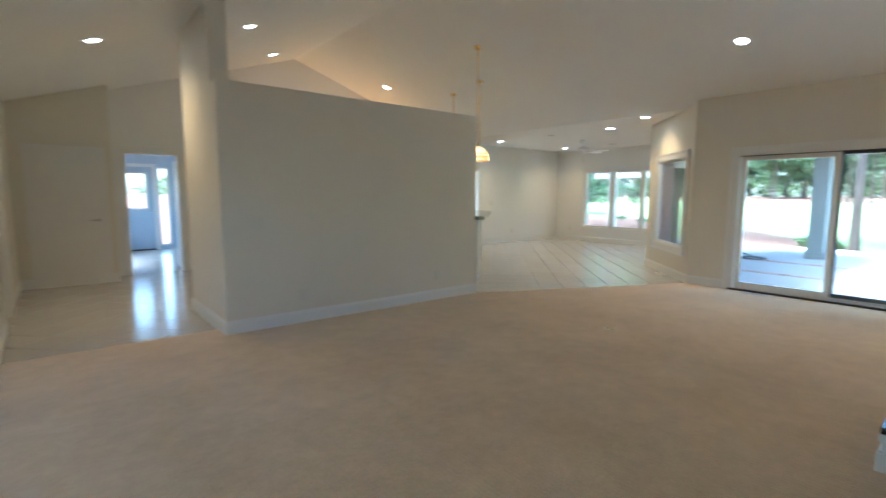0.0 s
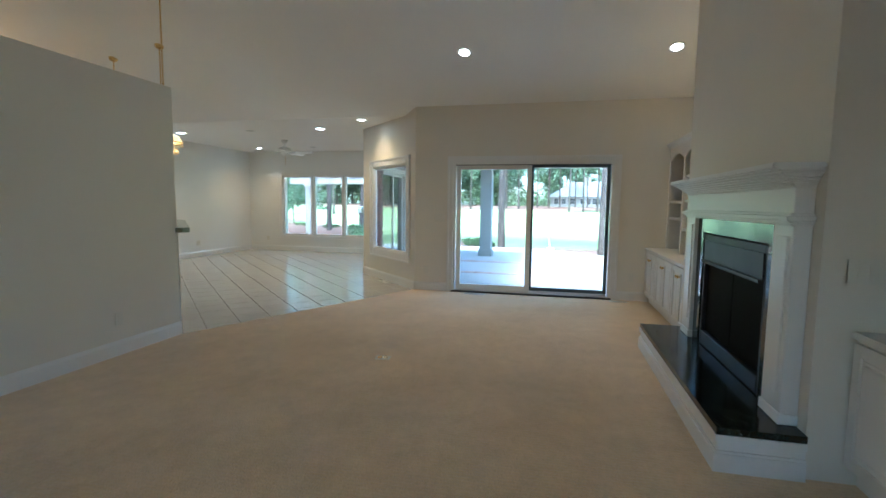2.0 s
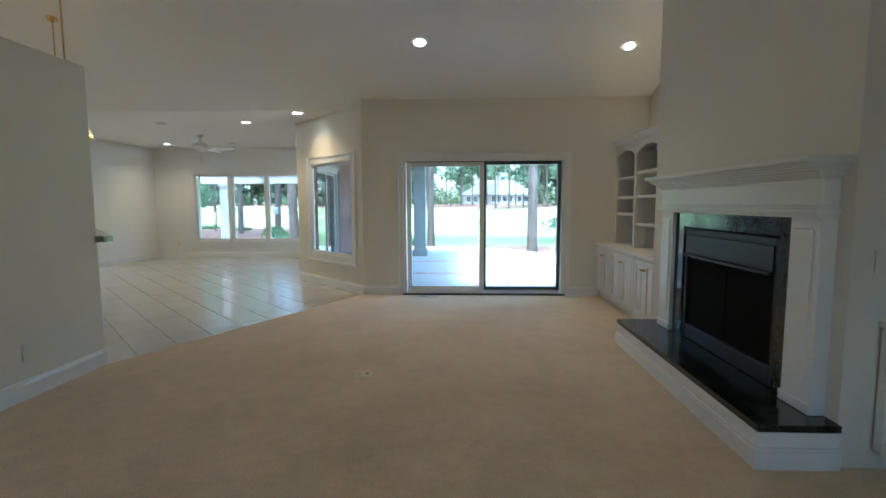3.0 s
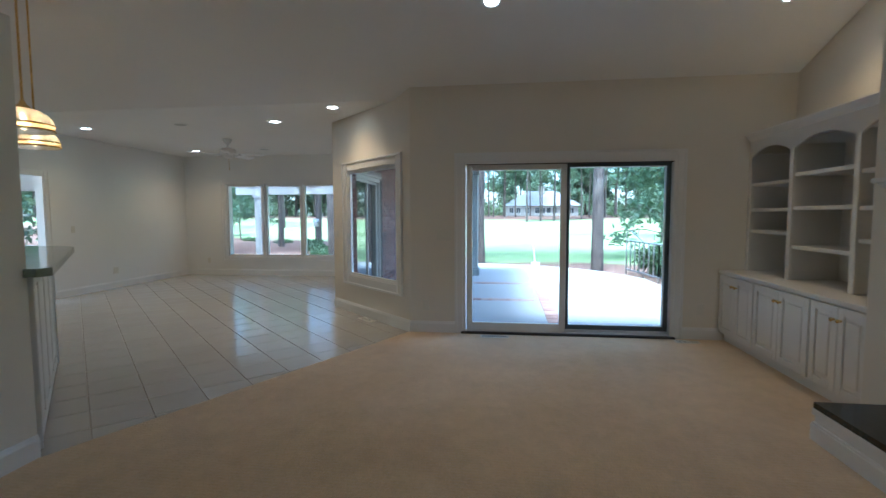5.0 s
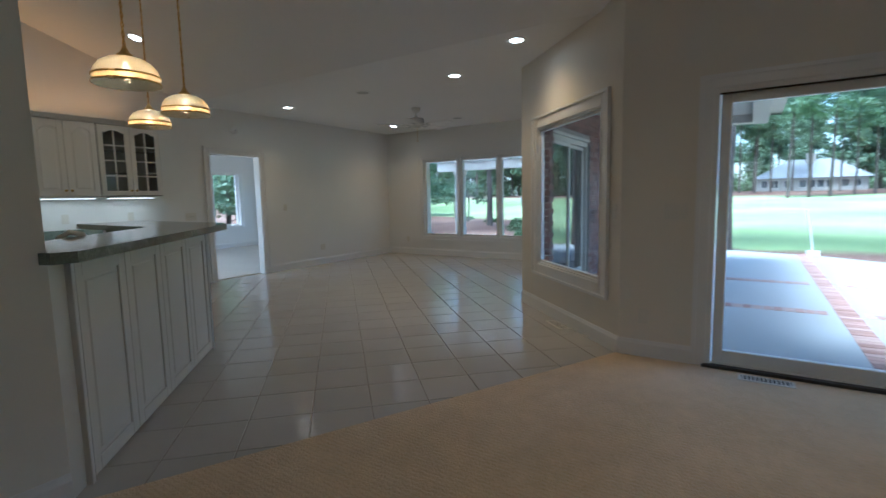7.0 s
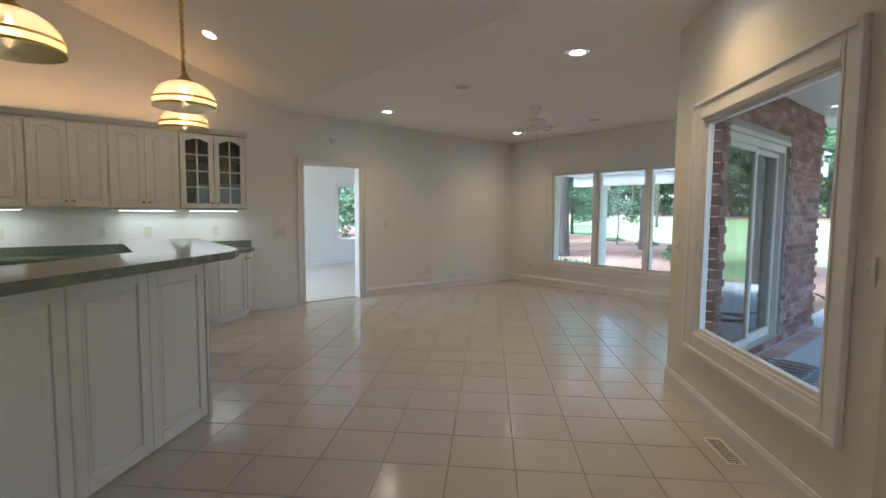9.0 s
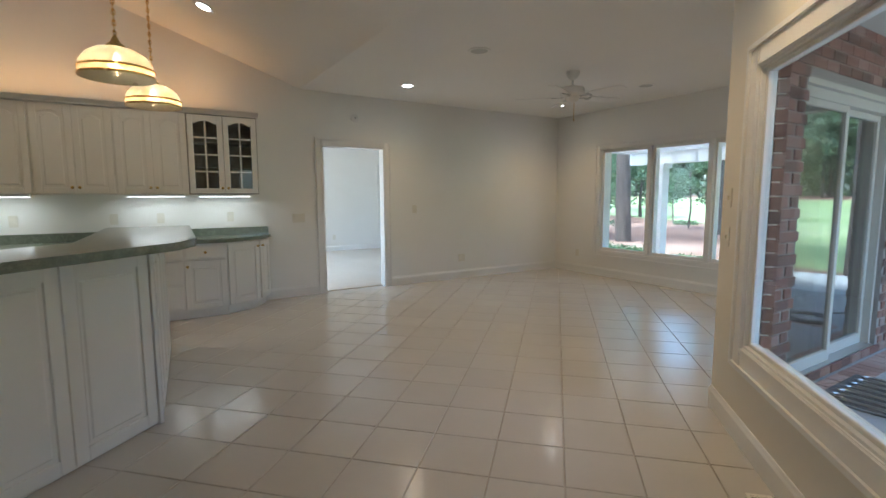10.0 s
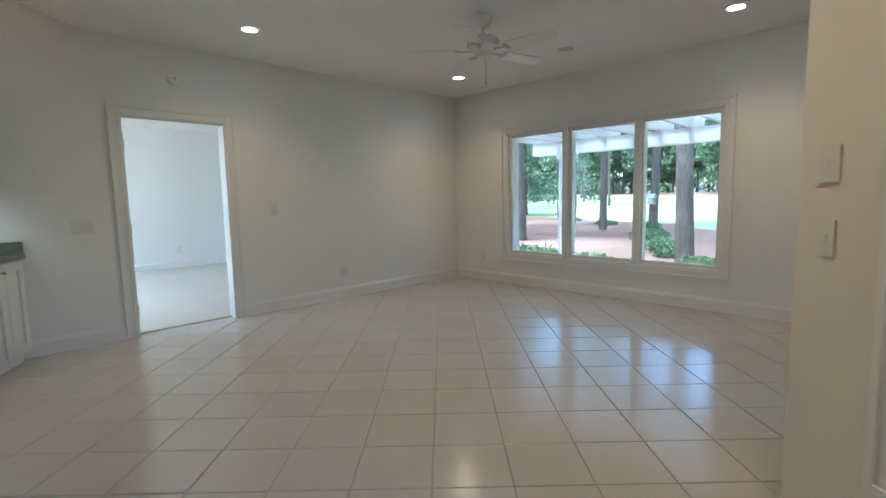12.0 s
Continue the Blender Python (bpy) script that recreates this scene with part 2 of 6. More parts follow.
PENDANT_GLASS = shade_mat()
TUBE = glow_mat("strip_tube", (1.0, 0.93, 0.80), 0.7)


def leaf_mat(name, stops, rough=0.6):
    m, nt, b = mat_base(name)
    geo = nt.nodes.new("ShaderNodeNewGeometry")
    info = nt.nodes.new("ShaderNodeObjectInfo")
    n1 = node(nt, "ShaderNodeTexNoise", Scale=0.7, Detail=3.0)
    nt.links.new(coords(nt), n1.inputs["Vector"])
    k = node(nt, "ShaderNodeMath")
    k.operation = 'MULTIPLY_ADD'
    k.inputs[1].default_value = 0.45
    nt.links.new(geo.outputs["Random Per Island"], k.inputs[0])
    k2 = node(nt, "ShaderNodeMath")
    k2.operation = 'MULTIPLY_ADD'
    k2.inputs[1].default_value = 0.3
    nt.links.new(info.outputs["Random"], k2.inputs[0])
    k3 = node(nt, "ShaderNodeMath")
    k3.operation = 'MULTIPLY'
    k3.inputs[1].default_value = 0.5
    nt.links.new(n1.outputs["Fac"], k3.inputs[0])
    nt.links.new(k3.outputs[0], k2.inputs[2])
    nt.links.new(k2.outputs[0], k.inputs[2])
    nt.links.new(ramp(nt, k.outputs[0], stops), b.inputs["Base Color"])
    b.inputs["Roughness"].default_value = rough
    out = nt.nodes["Material Output"]
    tl = node(nt, "ShaderNodeBsdfTranslucent", Color=(0.16, 0.22, 0.08, 1))
    mx = node(nt, "ShaderNodeMixShader", Fac=0.25)
    nt.links.new(b.outputs[0], mx.inputs[1])
    nt.links.new(tl.outputs[0], mx.inputs[2])
    nt.links.new(mx.outputs[0], out.inputs["Surface"])
    return m


NEEDLES = leaf_mat("pine_needles", [(0.2, (0.065, 0.12, 0.075)), (0.6, (0.125, 0.20, 0.12)), (0.95, (0.21, 0.29, 0.175))])
SHRUBLEAF = leaf_mat("shrub_leaves", [(0.2, (0.03, 0.06, 0.03)), (0.6, (0.07, 0.12, 0.05)), (0.95, (0.14, 0.20, 0.09))])


def ground_mat():
    """Mown grass with pine straw near the house; the border wanders outwards towards the trees."""
    m, nt, b = mat_base("ground_cover")
    geo = nt.nodes.new("ShaderNodeNewGeometry")
    sep = nt.nodes.new("ShaderNodeSeparateXYZ")
    nt.links.new(geo.outputs["Position"], sep.inputs[0])
    mr = node(nt, "ShaderNodeMapRange", **{"From Min": 2.5, "From Max": 12.0, "To Min": 17.8, "To Max": 29.5})
    mr2 = node(nt, "ShaderNodeMapRange", **{"From Min": 12.0, "From Max": 60.0, "To Min": 0.0, "To Max": 22.0})
    nt.links.new(sep.outputs["Y"], mr.inputs["Value"])
    nt.links.new(sep.outputs["Y"], mr2.inputs["Value"])
    total = node(nt, "ShaderNodeMath")
    nt.links.new(mr.outputs[0], total.inputs[0])
    nt.links.new(mr2.outputs[0], total.inputs[1])
    wob = node(nt, "ShaderNodeTexNoise", Scale=0.35, Detail=4.0)
    nt.links.new(geo.outputs["Position"], wob.inputs["Vector"])
    w2 = node(nt, "ShaderNodeMath")
    w2.operation = 'MULTIPLY_ADD'
    w2.inputs[1].default_value = 2.4
    nt.links.new(wob.outputs["Fac"], w2.inputs[0])
    nt.links.new(sep.outputs["X"], w2.inputs[2])
    diff = node(nt, "ShaderNodeMath")
    diff.operation = 'SUBTRACT'
    nt.links.new(w2.outputs[0], diff.inputs[0])
    nt.links.new(total.outputs[0], diff.inputs[1])
    near = node(nt, "ShaderNodeMapRange", **{"From Min": 0.9, "From Max": 1.7})
    nt.links.new(diff.outputs[0], near.inputs["Value"])
    far = node(nt, "ShaderNodeMapRange", **{"From Min": 78.0, "From Max": 82.0, "To Min": 1.0, "To Max": 0.0})
    nt.links.new(w2.outputs[0], far.inputs["Value"])
    mask = node(nt, "ShaderNodeMath")
    mask.operation = 'MULTIPLY'
    nt.links.new(near.outputs[0], mask.inputs[0])
    nt.links.new(far.outputs[0], mask.inputs[1])
    big = node(nt, "ShaderNodeTexNoise", Scale=0.12, Detail=5.0)
    fine = node(nt, "ShaderNodeTexNoise", Scale=9.0, Detail=6.0, Roughness=0.7)
    for n in (big, fine):
        nt.links.new(geo.outputs["Position"], n.inputs["Vector"])
    avg = node(nt, "ShaderNodeMath")
    avg.operation = 'MULTIPLY_ADD'
    avg.inputs[1].default_value = 0.4
    nt.links.new(fine.outputs["Fac"], avg.inputs[0])
    half = node(nt, "ShaderNodeMath")
    half.operation = 'MULTIPLY'
    half.inputs[1].default_value = 0.6
    nt.links.new(big.outputs["Fac"], half.inputs[0])
    nt.links.new(half.outputs[0], avg.inputs[2])
    grass = ramp(nt, avg.outputs[0], [(0.35, (0.18, 0.245, 0.10)), (0.5, (0.25, 0.32, 0.145)), (0.65, (0.36, 0.385, 0.23))])
    straw = ramp(nt, avg.outputs[0], [(0.35, (0.10, 0.058, 0.042)), (0.5, (0.17, 0.105, 0.078)), (0.68, (0.25, 0.175, 0.135))])
    mx = nt.nodes.new("ShaderNodeMix")
    mx.data_type = 'RGBA'
    nt.links.new(mask.outputs[0], mx.inputs[0])
    nt.links.new(straw, mx.inputs[6])
    nt.links.new(grass, mx.inputs[7])
    nt.links.new(mx.outputs[2], b.inputs["Base Color"])
    b.inputs["Roughness"].default_value = 0.95
    b.inputs["Specular IOR Level"].default_value = 0.1
    bp = node(nt, "ShaderNodeBump", Strength=0.6, Distance=0.05)
    nt.links.new(fine.outputs["Fac"], bp.inputs["Height"])
    nt.links.new(bp.outputs[0], b.inputs["Normal"])
    return m


GROUND = ground_mat()


# ---- mesh helpers ----
def box(bm, x0, x1, y0, y1, z0, z1, m=None):
    vs = bmesh.ops.create_cube(bm, size=1.0)["verts"]
    for v in vs:
        v.co = Vector((x0 + (v.co.x + 0.5) * (x1 - x0), y0 + (v.co.y + 0.5) * (y1 - y0), z0 + (v.co.z + 0.5) * (z1 - z0)))
        if m is not None:
            v.co = m @ v.co
    return vs


def lathe(bm, profile, seg=24, centre=(0, 0, 0), m=None):
    """A turned body from (radius, height) pairs."""
    rings = []
    for r, z in profile:
        ring = []
        for i in range(seg):
            a = 2 * math.pi * i / seg
            co = Vector((centre[0] + r * math.cos(a), centre[1] + r * math.sin(a), centre[2] + z))
            ring.append(bm.verts.new(m @ co if m is not None else co))
        rings.append(ring)
    for a, b in zip(rings, rings[1:]):
        for i in range(seg):
            bm.faces.new((a[i], a[(i + 1) % seg], b[(i + 1) % seg], b[i]))
    if profile[0][0] > 1e-6:
        bm.faces.new(rings[0][::-1])
    if profile[-1][0] > 1e-6:
        bm.faces.new(rings[-1])
    return rings


def prism(bm, outline, z0, z1):
    """An upright prism over an outline of (x, y)."""
    lo = [bm.verts.new((x, y, z0)) for x, y in outline]
    hi = [bm.verts.new((x, y, z1)) for x, y in outline]
    n = len(outline)
    for i in range(n):
        bm.faces.new((lo[i], lo[(i + 1) % n], hi[(i + 1) % n], hi[i]))
    bm.faces.new(lo[::-1])
    bm.faces.new(hi)


def extrude_profile(bm, prof, x0, x1):
    """A moulding along x from a closed profile of (y, z)."""
    a = [bm.verts.new((x0, y, z)) for y, z in prof]
    b = [bm.verts.new((x1, y, z)) for y, z in prof]
    n = len(prof)
    for i in range(n):
        bm.faces.new((a[i], b[i], b[(i + 1) % n], a[(i + 1) % n]))
    bm.faces.new(a)
    bm.faces.new(b[::-1])


def tube(bm, pts, r, seg=8):
    pts = [Vector(p) for p in pts]
    rings = []
    for i, p in enumerate(pts):
        d = (pts[min(i + 1, len(pts) - 1)] - pts[max(i - 1, 0)]).normalized()
        q = d.to_track_quat('Z', 'Y')
        rings.append([bm.verts.new(p + q @ Vector((r * math.cos(2 * math.pi * k / seg), r * math.sin(2 * math.pi * k / seg), 0))) for k in range(seg)])
    for a, b in zip(rings, rings[1:]):
        for k in range(seg):
            bm.faces.new((a[k], a[(k + 1) % seg], b[(k + 1) % seg], b[k]))
    bm.faces.new(rings[0][::-1])
    bm.faces.new(rings[-1])


def bevel(bm, width, segments=2):
    edges = [e for e in bm.edges if len(e.link_faces) == 2 and e.calc_face_angle(0) > 0.6]
    bmesh.ops.bevel(bm, geom=edges, offset=width, segments=segments, affect='EDGES', clamp_overlap=True)


def mesh_of(name, bm, material, smooth=False):
    bmesh.ops.recalc_face_normals(bm, faces=bm.faces[:])
    me = bpy.data.meshes.new(name)
    bm.to_mesh(me)
    bm.free()
    me.materials.append(material)
    if smooth:
        for p in me.polygons:
            p.use_smooth = True
        me.set_sharp_from_angle(angle=radians(35))
    return me


def part(name, bm, material, parent, label="", smooth=False):
    ob = new(name, mesh_of(name, bm, material, smooth))
    ob.parent = parent
    if label:
        tagged(ob, label)
    return ob


def thing(name, label, category, m=None, group="", kind=""):
    ob = new(name)
    ob.empty_display_size = 0.1
    if m is not None:
        ob.matrix_world = m
    return tagged(ob, label, category, group, kind)


def single(name, bm, material, label, category, m=None, group="", kind="", smooth=False):
    ob = new(name, mesh_of(name, bm, material, smooth))
    if m is not None:
        ob.matrix_world = m
    return tagged(ob, label, category, group, kind)


def structure(name, bm, material, label, category="wall"):
    return single(name, bm, material, label, category, kind="structure")


# ---- plan ----
RIDGE_X, RIDGE_Z, FLAT_X, FLAT_Z = 4.18, 4.09, 8.12, 2.745
EAST_SLOPE = (RIDGE_Z - FLAT_Z) / (FLAT_X - RIDGE_X)
WEST_SLOPE = 0.33
SOUTH, NORTH, EAST, SLIDER_X = -0.85, 9.54, 12.79, 7.88
LOW_X, LOW_Z = -0.45, RIDGE_Z - WEST_SLOPE * (RIDGE_X + 0.45)
DIAG = pose(7.88, 3.23, 0, 0, 0, 45)      # along the angled wall: x from its south end, y into the room side is +
DIAG_LEN = 2.06


def vault(x):
    return RIDGE_Z - (EAST_SLOPE * (x - RIDGE_X) if x > RIDGE_X else WEST_SLOPE * (RIDGE_X - x))


def clip_vault(bm, up=0.02):
    for slope_sign, s in ((1, EAST_SLOPE), (-1, WEST_SLOPE)):
        no = Vector((s * slope_sign, 0, 1)).normalized()
        bmesh.ops.bisect_plane(bm, geom=bm.verts[:] + bm.edges[:] + bm.faces[:], plane_co=(RIDGE_X, 0, RIDGE_Z + up), plane_no=no, clear_outer=True)
        bmesh.ops.holes_fill(bm, edges=[e for e in bm.edges if e.is_boundary], sides=0)


def pierced(bm, along, a0, a1, t0, t1, z0, z1, openings=()):
    """A wall of boxes round its openings (a0, a1, z0, z1); along is x or y."""
    cuts = sorted(openings)
    cells, at = [], a0
    for o0, o1, oz0, oz1 in cuts:
        if o0 > at:
            cells.append((at, o0, z0, z1))
        if oz0 > z0:
            cells.append((o0, o1, z0, oz0))
        if oz1 < z1:
            cells.append((o0, o1, oz1, z1))
        at = o1
    if at < a1:
        cells.append((at, a1, z0, z1))
    for c0, c1, k0, k1 in cells:
        if along == 'x':
            box(bm, c0, c1, t0, t1, k0, k1)
        else:
            box(bm, t0, t1, c0, c1, k0, k1)


def wall(name, label, along, a0, a1, t0, t1, z1=4.6, openings=(), material=None, clip=True, z0=-0.1):
    bm = bmesh.new()
    pierced(bm, along, a0, a1, t0, t1, z0, z1, openings)
    if clip:
        clip_vault(bm)
    return structure(name, bm, material or WALL, label)


SL = (0.31, 2.62, 0.0, 1.98)                 # patio door opening in y and z
TW = (5.82, 8.55, 0.42, 2.105)                # triple window
DW = (8.385, 9.31, -0.1, 2.045)                # doorway to the carpeted room
LW = (1.17, 1.98, -0.1, 2.07)                # doorway to the utility room
FS = (10.05, 11.72, -0.1, 2.12)               # patio door of the family room

wall("wall_east_great_room", "cream painted wall beside the sliding patio door", 'y', SOUTH - 0.2, 3.23, SLIDER_X, SLIDER_X + 0.26, 2.85, [SL], clip=False)
wall("wall_south", "cream painted wall behind fireplace and shelves", 'x', -3.0, SLIDER_X, SOUTH - 0.2, SOUTH)
wall("wall_north_kitchen", "cream painted gable wall with a doorway", 'x', 0.95, FLAT_X, NORTH, NORTH + 0.14, 4.6, [LW], FAMILY)
wall("wall_north", "off-white painted wall with a cased doorway", 'x', FLAT_X, EAST, NORTH, NORTH + 0.14, 2.85, [DW], FAMILY, clip=False)
wall("wall_east_family_room", "off-white painted wall round a triple window", 'y', 4.62, NORTH + 0.14, EAST, EAST + 0.26, 2.85, [TW], FAMILY, clip=False)
wall("wall_south_family_room", "painted wall with a glazed patio door", 'x', 9.345, EAST, 4.62, 4.687, 2.85, [FS], FAMILY, clip=False)
wall("wall_west", "cream painted wall round a wide window", 'y', SOUTH, 5.0, -3.2, -3.0, 2.7, [(1.3, 2.9, 0.75, 2.1)], clip=False)
wall("wall_west_north", "plain cream painted wall", 'x', -3.0, -0.45, 5.0, 5.2, 2.7, clip=False)
wall("wall_hall_west", "cream painted hall wall with a cased doorway", 'y', 5.0, 8.95, -0.45, -0.25, 4.6, [(6.2, 7.05, -0.1, 2.03)])
wall("wall_hall_end", "cream painted wall round a white hall door", 'x', -0.45, 0.95, 8.95, 9.09)
wall("wall_hall_jamb", "short cream painted wall beside the hall door", 'y', 9.09, NORTH + 0.14, 0.81, 0.95)
wall("wall_pier", "tall cream painted wall between hall and kitchen", 'y', 4.99, 6.2, 1.43, 1.61)
wall("wall_partition", "cream half-height partition wall along the kitchen", 'x', 1.43, 4.75, 4.78, 4.99, 2.445, clip=False)
bm = bmesh.new()
pierced(bm, 'x', 0.0, DIAG_LEN, -0.115, 0.0, -0.1, 2.85, [(0.29, 1.585, 0.53, 1.99)])
for v in bm.verts:
    v.co = DIAG @ v.co
structure("wall_angled", bm, WALL, "cream painted angled wall with a fixed window")

# other rooms
# this west opening is added, out of view, to light the utility room
wall("wall_utility_west", "blue-grey painted wall of the utility room", 'y', NORTH + 0.14, 13.6, 0.5, 0.6, 2.6, [(10.6, 12.8, 0.9, 2.1)], BLUE, False)
wall("wall_utility_east", "blue-grey painted wall of the utility room", 'y', NORTH + 0.14, 13.6, 3.0, 3.1, 2.6, (), BLUE, False)
wall("wall_utility_end", "blue-grey painted wall round an outside door", 'x', 0.5, 3.1, 13.6, 13.8, 2.6, [(1.30, 2.15, -0.1, 2.03), (2.24, 2.50, 0.1, 2.03)], BLUE, False)
# the wide west opening is unseen, added to brighten this room
wall("wall_bedroom_west", "white painted wall of the carpeted room", 'y', NORTH + 0.14, 14.46, 7.0, 7.1, 2.7, [(10.2, 14.2, 0.4, 2.3)], FAMILY, False)
wall("wall_bedroom_north", "white painted wall of the carpeted room", 'x', 7.0, EAST, 14.46, 14.66, 2.7, [(11.46, 12.25, 0.6, 2.06)], FAMILY, False)
wall("wall_bedroom_east", "white painted wall with two windows", 'y', NORTH + 0.14, 14.66, EAST, EAST + 0.2, 2.7, [(11.0, 12.3, 0.6, 2.06), (13.3, 14.26, 0.6, 2.06)], FAMILY, False)


def slab(name, outline, z0, z1, material, label, category):
    bm = bmesh.new()
    prism(bm, outline, z0, z1)
    return structure(name, bm, material, label, category)


# ceilings
bm = bmesh.new()
y0, y1 = SOUTH - 0.2, NORTH + 0.14
for xa, za, xb, zb in ((LOW_X, LOW_Z, RIDGE_X, RIDGE_Z), (RIDGE_X, RIDGE_Z, FLAT_X, FLAT_Z)):
    q = [bm.verts.new(c) for c in ((xa, y0, za), (xb, y0, zb), (xb, y1, zb), (xa, y1, za), (xa, y0, za + 0.12), (xb, y0, zb + 0.12), (xb, y1, zb + 0.12), (xa, y1, za + 0.12))]
    for f in ((0, 1, 2, 3), (7, 6, 5, 4), (0, 4, 5, 1), (1, 5, 6, 2), (2, 6, 7, 3), (3, 7, 4, 0)):
        bm.faces.new([q[i] for i in f])
structure("ceiling_vault", bm, CEIL, "vaulted off-white plaster ceiling", "ceiling")
slab("ceiling_family_room", [(FLAT_X, 3.1), (EAST + 0.1, 4.5), (EAST + 0.1, NORTH + 0.1), (FLAT_X, NORTH + 0.1)], FLAT_Z, FLAT_Z + 0.12, CEIL, "flat off-white plaster ceiling", "ceiling")
slab("ceiling_west", [(-3.2, SOUTH - 0.2), (LOW_X, SOUTH - 0.2), (LOW_X, 5.2), (-3.2, 5.2)], LOW_Z, LOW_Z + 0.12, CEIL, "flat off-white plaster ceiling", "ceiling")
slab("ceiling_utility", [(0.5, NORTH + 0.14), (3.1, NORTH + 0.14), (3.1, 13.8), (0.5, 13.8)], 2.55, 2.65, CEIL, "flat white ceiling", "ceiling")
slab("ceiling_bedroom", [(7.0, NORTH + 0.14), (EAST + 0.2, NORTH + 0.14), (EAST + 0.2, 14.66), (7.0, 14.66)], 2.62, 2.72, CEIL, "flat white ceiling", "ceiling")

# floors
CARPET_EDGE = [(-3.0, SOUTH), (SLIDER_X, SOUTH), (SLIDER_X, 3.25), (4.74, 4.76), (4.74, 4.80), (1.43, 4.80), (1.43, 5.05), (-0.45, 5.05), (-3.0, 5.0)]
slab("floor_carpet", CARPET_EDGE, -0.1, 0.010, CARPET, "beige loop-pile carpet", "carpet")
floor_tiles = slab("floor_tiled", [(-0.45, 5.05), (1.43, 5.05), (1.43, 4.8), (4.74, 4.8), (4.74, 4.76), (SLIDER_X, 3.25), (SLIDER_X + 0.1, 3.23), (9.37, 4.68), (EAST, 4.68), (EAST, NORTH + 0.14), (-0.45, NORTH + 0.14)], -0.1, -0.006, GROUT, "pale diagonal ceramic floor tiles with grey joints", "floor")
slab("floor_utility", [(0.5, NORTH + 0.141), (3.1, NORTH + 0.141), (3.1, 13.8), (0.5, 13.8)], -0.1, 0.0, TILE, "pale glossy tiled floor", "floor")
slab("floor_bedroom", [(7.0, NORTH + 0.1), (EAST + 0.2, NORTH + 0.1), (EAST + 0.2, 14.66), (7.0, 14.66)], -0.09, 0.012, CARPET2, "cream carpet", "carpet")

# baseboards
BASE = [(0, 0), (0.016, 0), (0.016, 0.11), (0.010, 0.125), (0.006, 0.14), (0, 0.14)]


def baseboard(x0, y0, x1, y1, name="baseboard", h=1.0):
    """Along the wall from one point to the other, on the left-hand side of that way."""
    d = Vector((x1 - x0, y1 - y0, 0))
    bm = bmesh.new()
    extrude_profile(bm, [(y, z * h) for y, z in BASE], 0, d.length)
    ob = single(name, bm, TRIM, "white painted baseboard", "baseboard", kind="structure")
    ob.matrix_world = pose(x0, y0, 0, 0, 0, math.degrees(math.atan2(d.y, d.x)))
    return ob


for run in ((4.75, 4.78, 1.43, 4.78), (7.88, -0.20, 7.88, 0.22), (7.88, 2.71, 7.88, 3.23), (7.88, 3.23, 9.335, 4.685), (11.8, 4.687, EAST, 4.687),
            (EAST, 4.687, EAST, 9.54), (8.33, 9.54, 7.55, 9.54), (EAST, 9.54, 9.39, 9.54), (1.43, 4.78, 1.43, 6.2), (-0.25, 8.95, -0.25, 7.15), (-0.25, 6.1, -0.25, 5.0),
            (-0.1, 8.95, -0.25, 8.95), (0.95, 8.95, 0.88, 8.95), (EAST, 14.46, 7.1, 14.46), (7.1, 14.46, 7.1, 9.68), (0.6, 13.6, 0.6, 9.68)):
    baseboard(*run)


# ---- recessed lamps ----
def can_lamp(x, y, z, tilt=0.0, power=CAN_POWER):
    m = pose(x, y, z, 0, tilt, 0)
    can = thing("recessed_light", "round white recessed ceiling light, switched on", "ceiling light", m, "recessed ceiling lights")
    bm = bmesh.new()
    lathe(bm, [(0.070, -0.002), (0.082, -0.008), (0.098, -0.006), (0.102, 0.0), (0.102, 0.004), (0.070, 0.004)], 28)
    part("trim_ring", bm, TRIM, can, smooth=True)
    bm = bmesh.new()
    lathe(bm, [(0.0, -0.004), (0.05, -0.004), (0.069, -0.001), (0.069, 0.004), (0.0, 0.004)], 28)
    part("lens", bm, BULB, can, "glowing frosted lens", smooth=True)
    data = bpy.data.lights.new("recessed_lamp", 'SPOT')
    data.energy, data.color, data.spot_size, data.spot_blend, data.shadow_soft_size = power, (1.0, 0.62, 0.28), radians(138), 1.0, 0.06
    lamp = new("recessed_lamp", data)
    lamp.parent = can
    lamp.matrix_local = pose(0, 0, -0.03)
    return can


EAST_TILT, WEST_TILT = math.degrees(math.atan(EAST_SLOPE)), -math.degrees(math.atan(WEST_SLOPE))
for x, y in ((8.372, 4.32), (9.15, 5.485), (9.24, 8.65), (11.94, 5.56), (11.90, 8.63)):
    can_lamp(x, y, FLAT_Z)
for x, y in ((6.72, 2.27), (6.84, -0.19), (6.90, 8.38), (5.70, 8.50)):
    can_lamp(x, y, vault(x), EAST_TILT, 1.2 if y > 8 else CAN_POWER)
for x, y in ((0.62, 6.05), (2.25, 6.25), (3.40, 8.62)):
    can_lamp(x, y, vault(x), WEST_TILT)


# ---- windows and doors ----
def prism_y(bm, outline, y0, y1):
    """A prism along y over an outline of (x, z)."""
    lo = [bm.verts.new((x, y0, z)) for x, z in outline]
    hi = [bm.verts.new((x, y1, z)) for x, z in outline]
    n = len(outline)
    for i in range(n):
        bm.faces.new((lo[i], lo[(i + 1) % n], hi[(i + 1) % n], hi[i]))
    bm.faces.new(lo[::-1])
    bm.faces.new(hi)


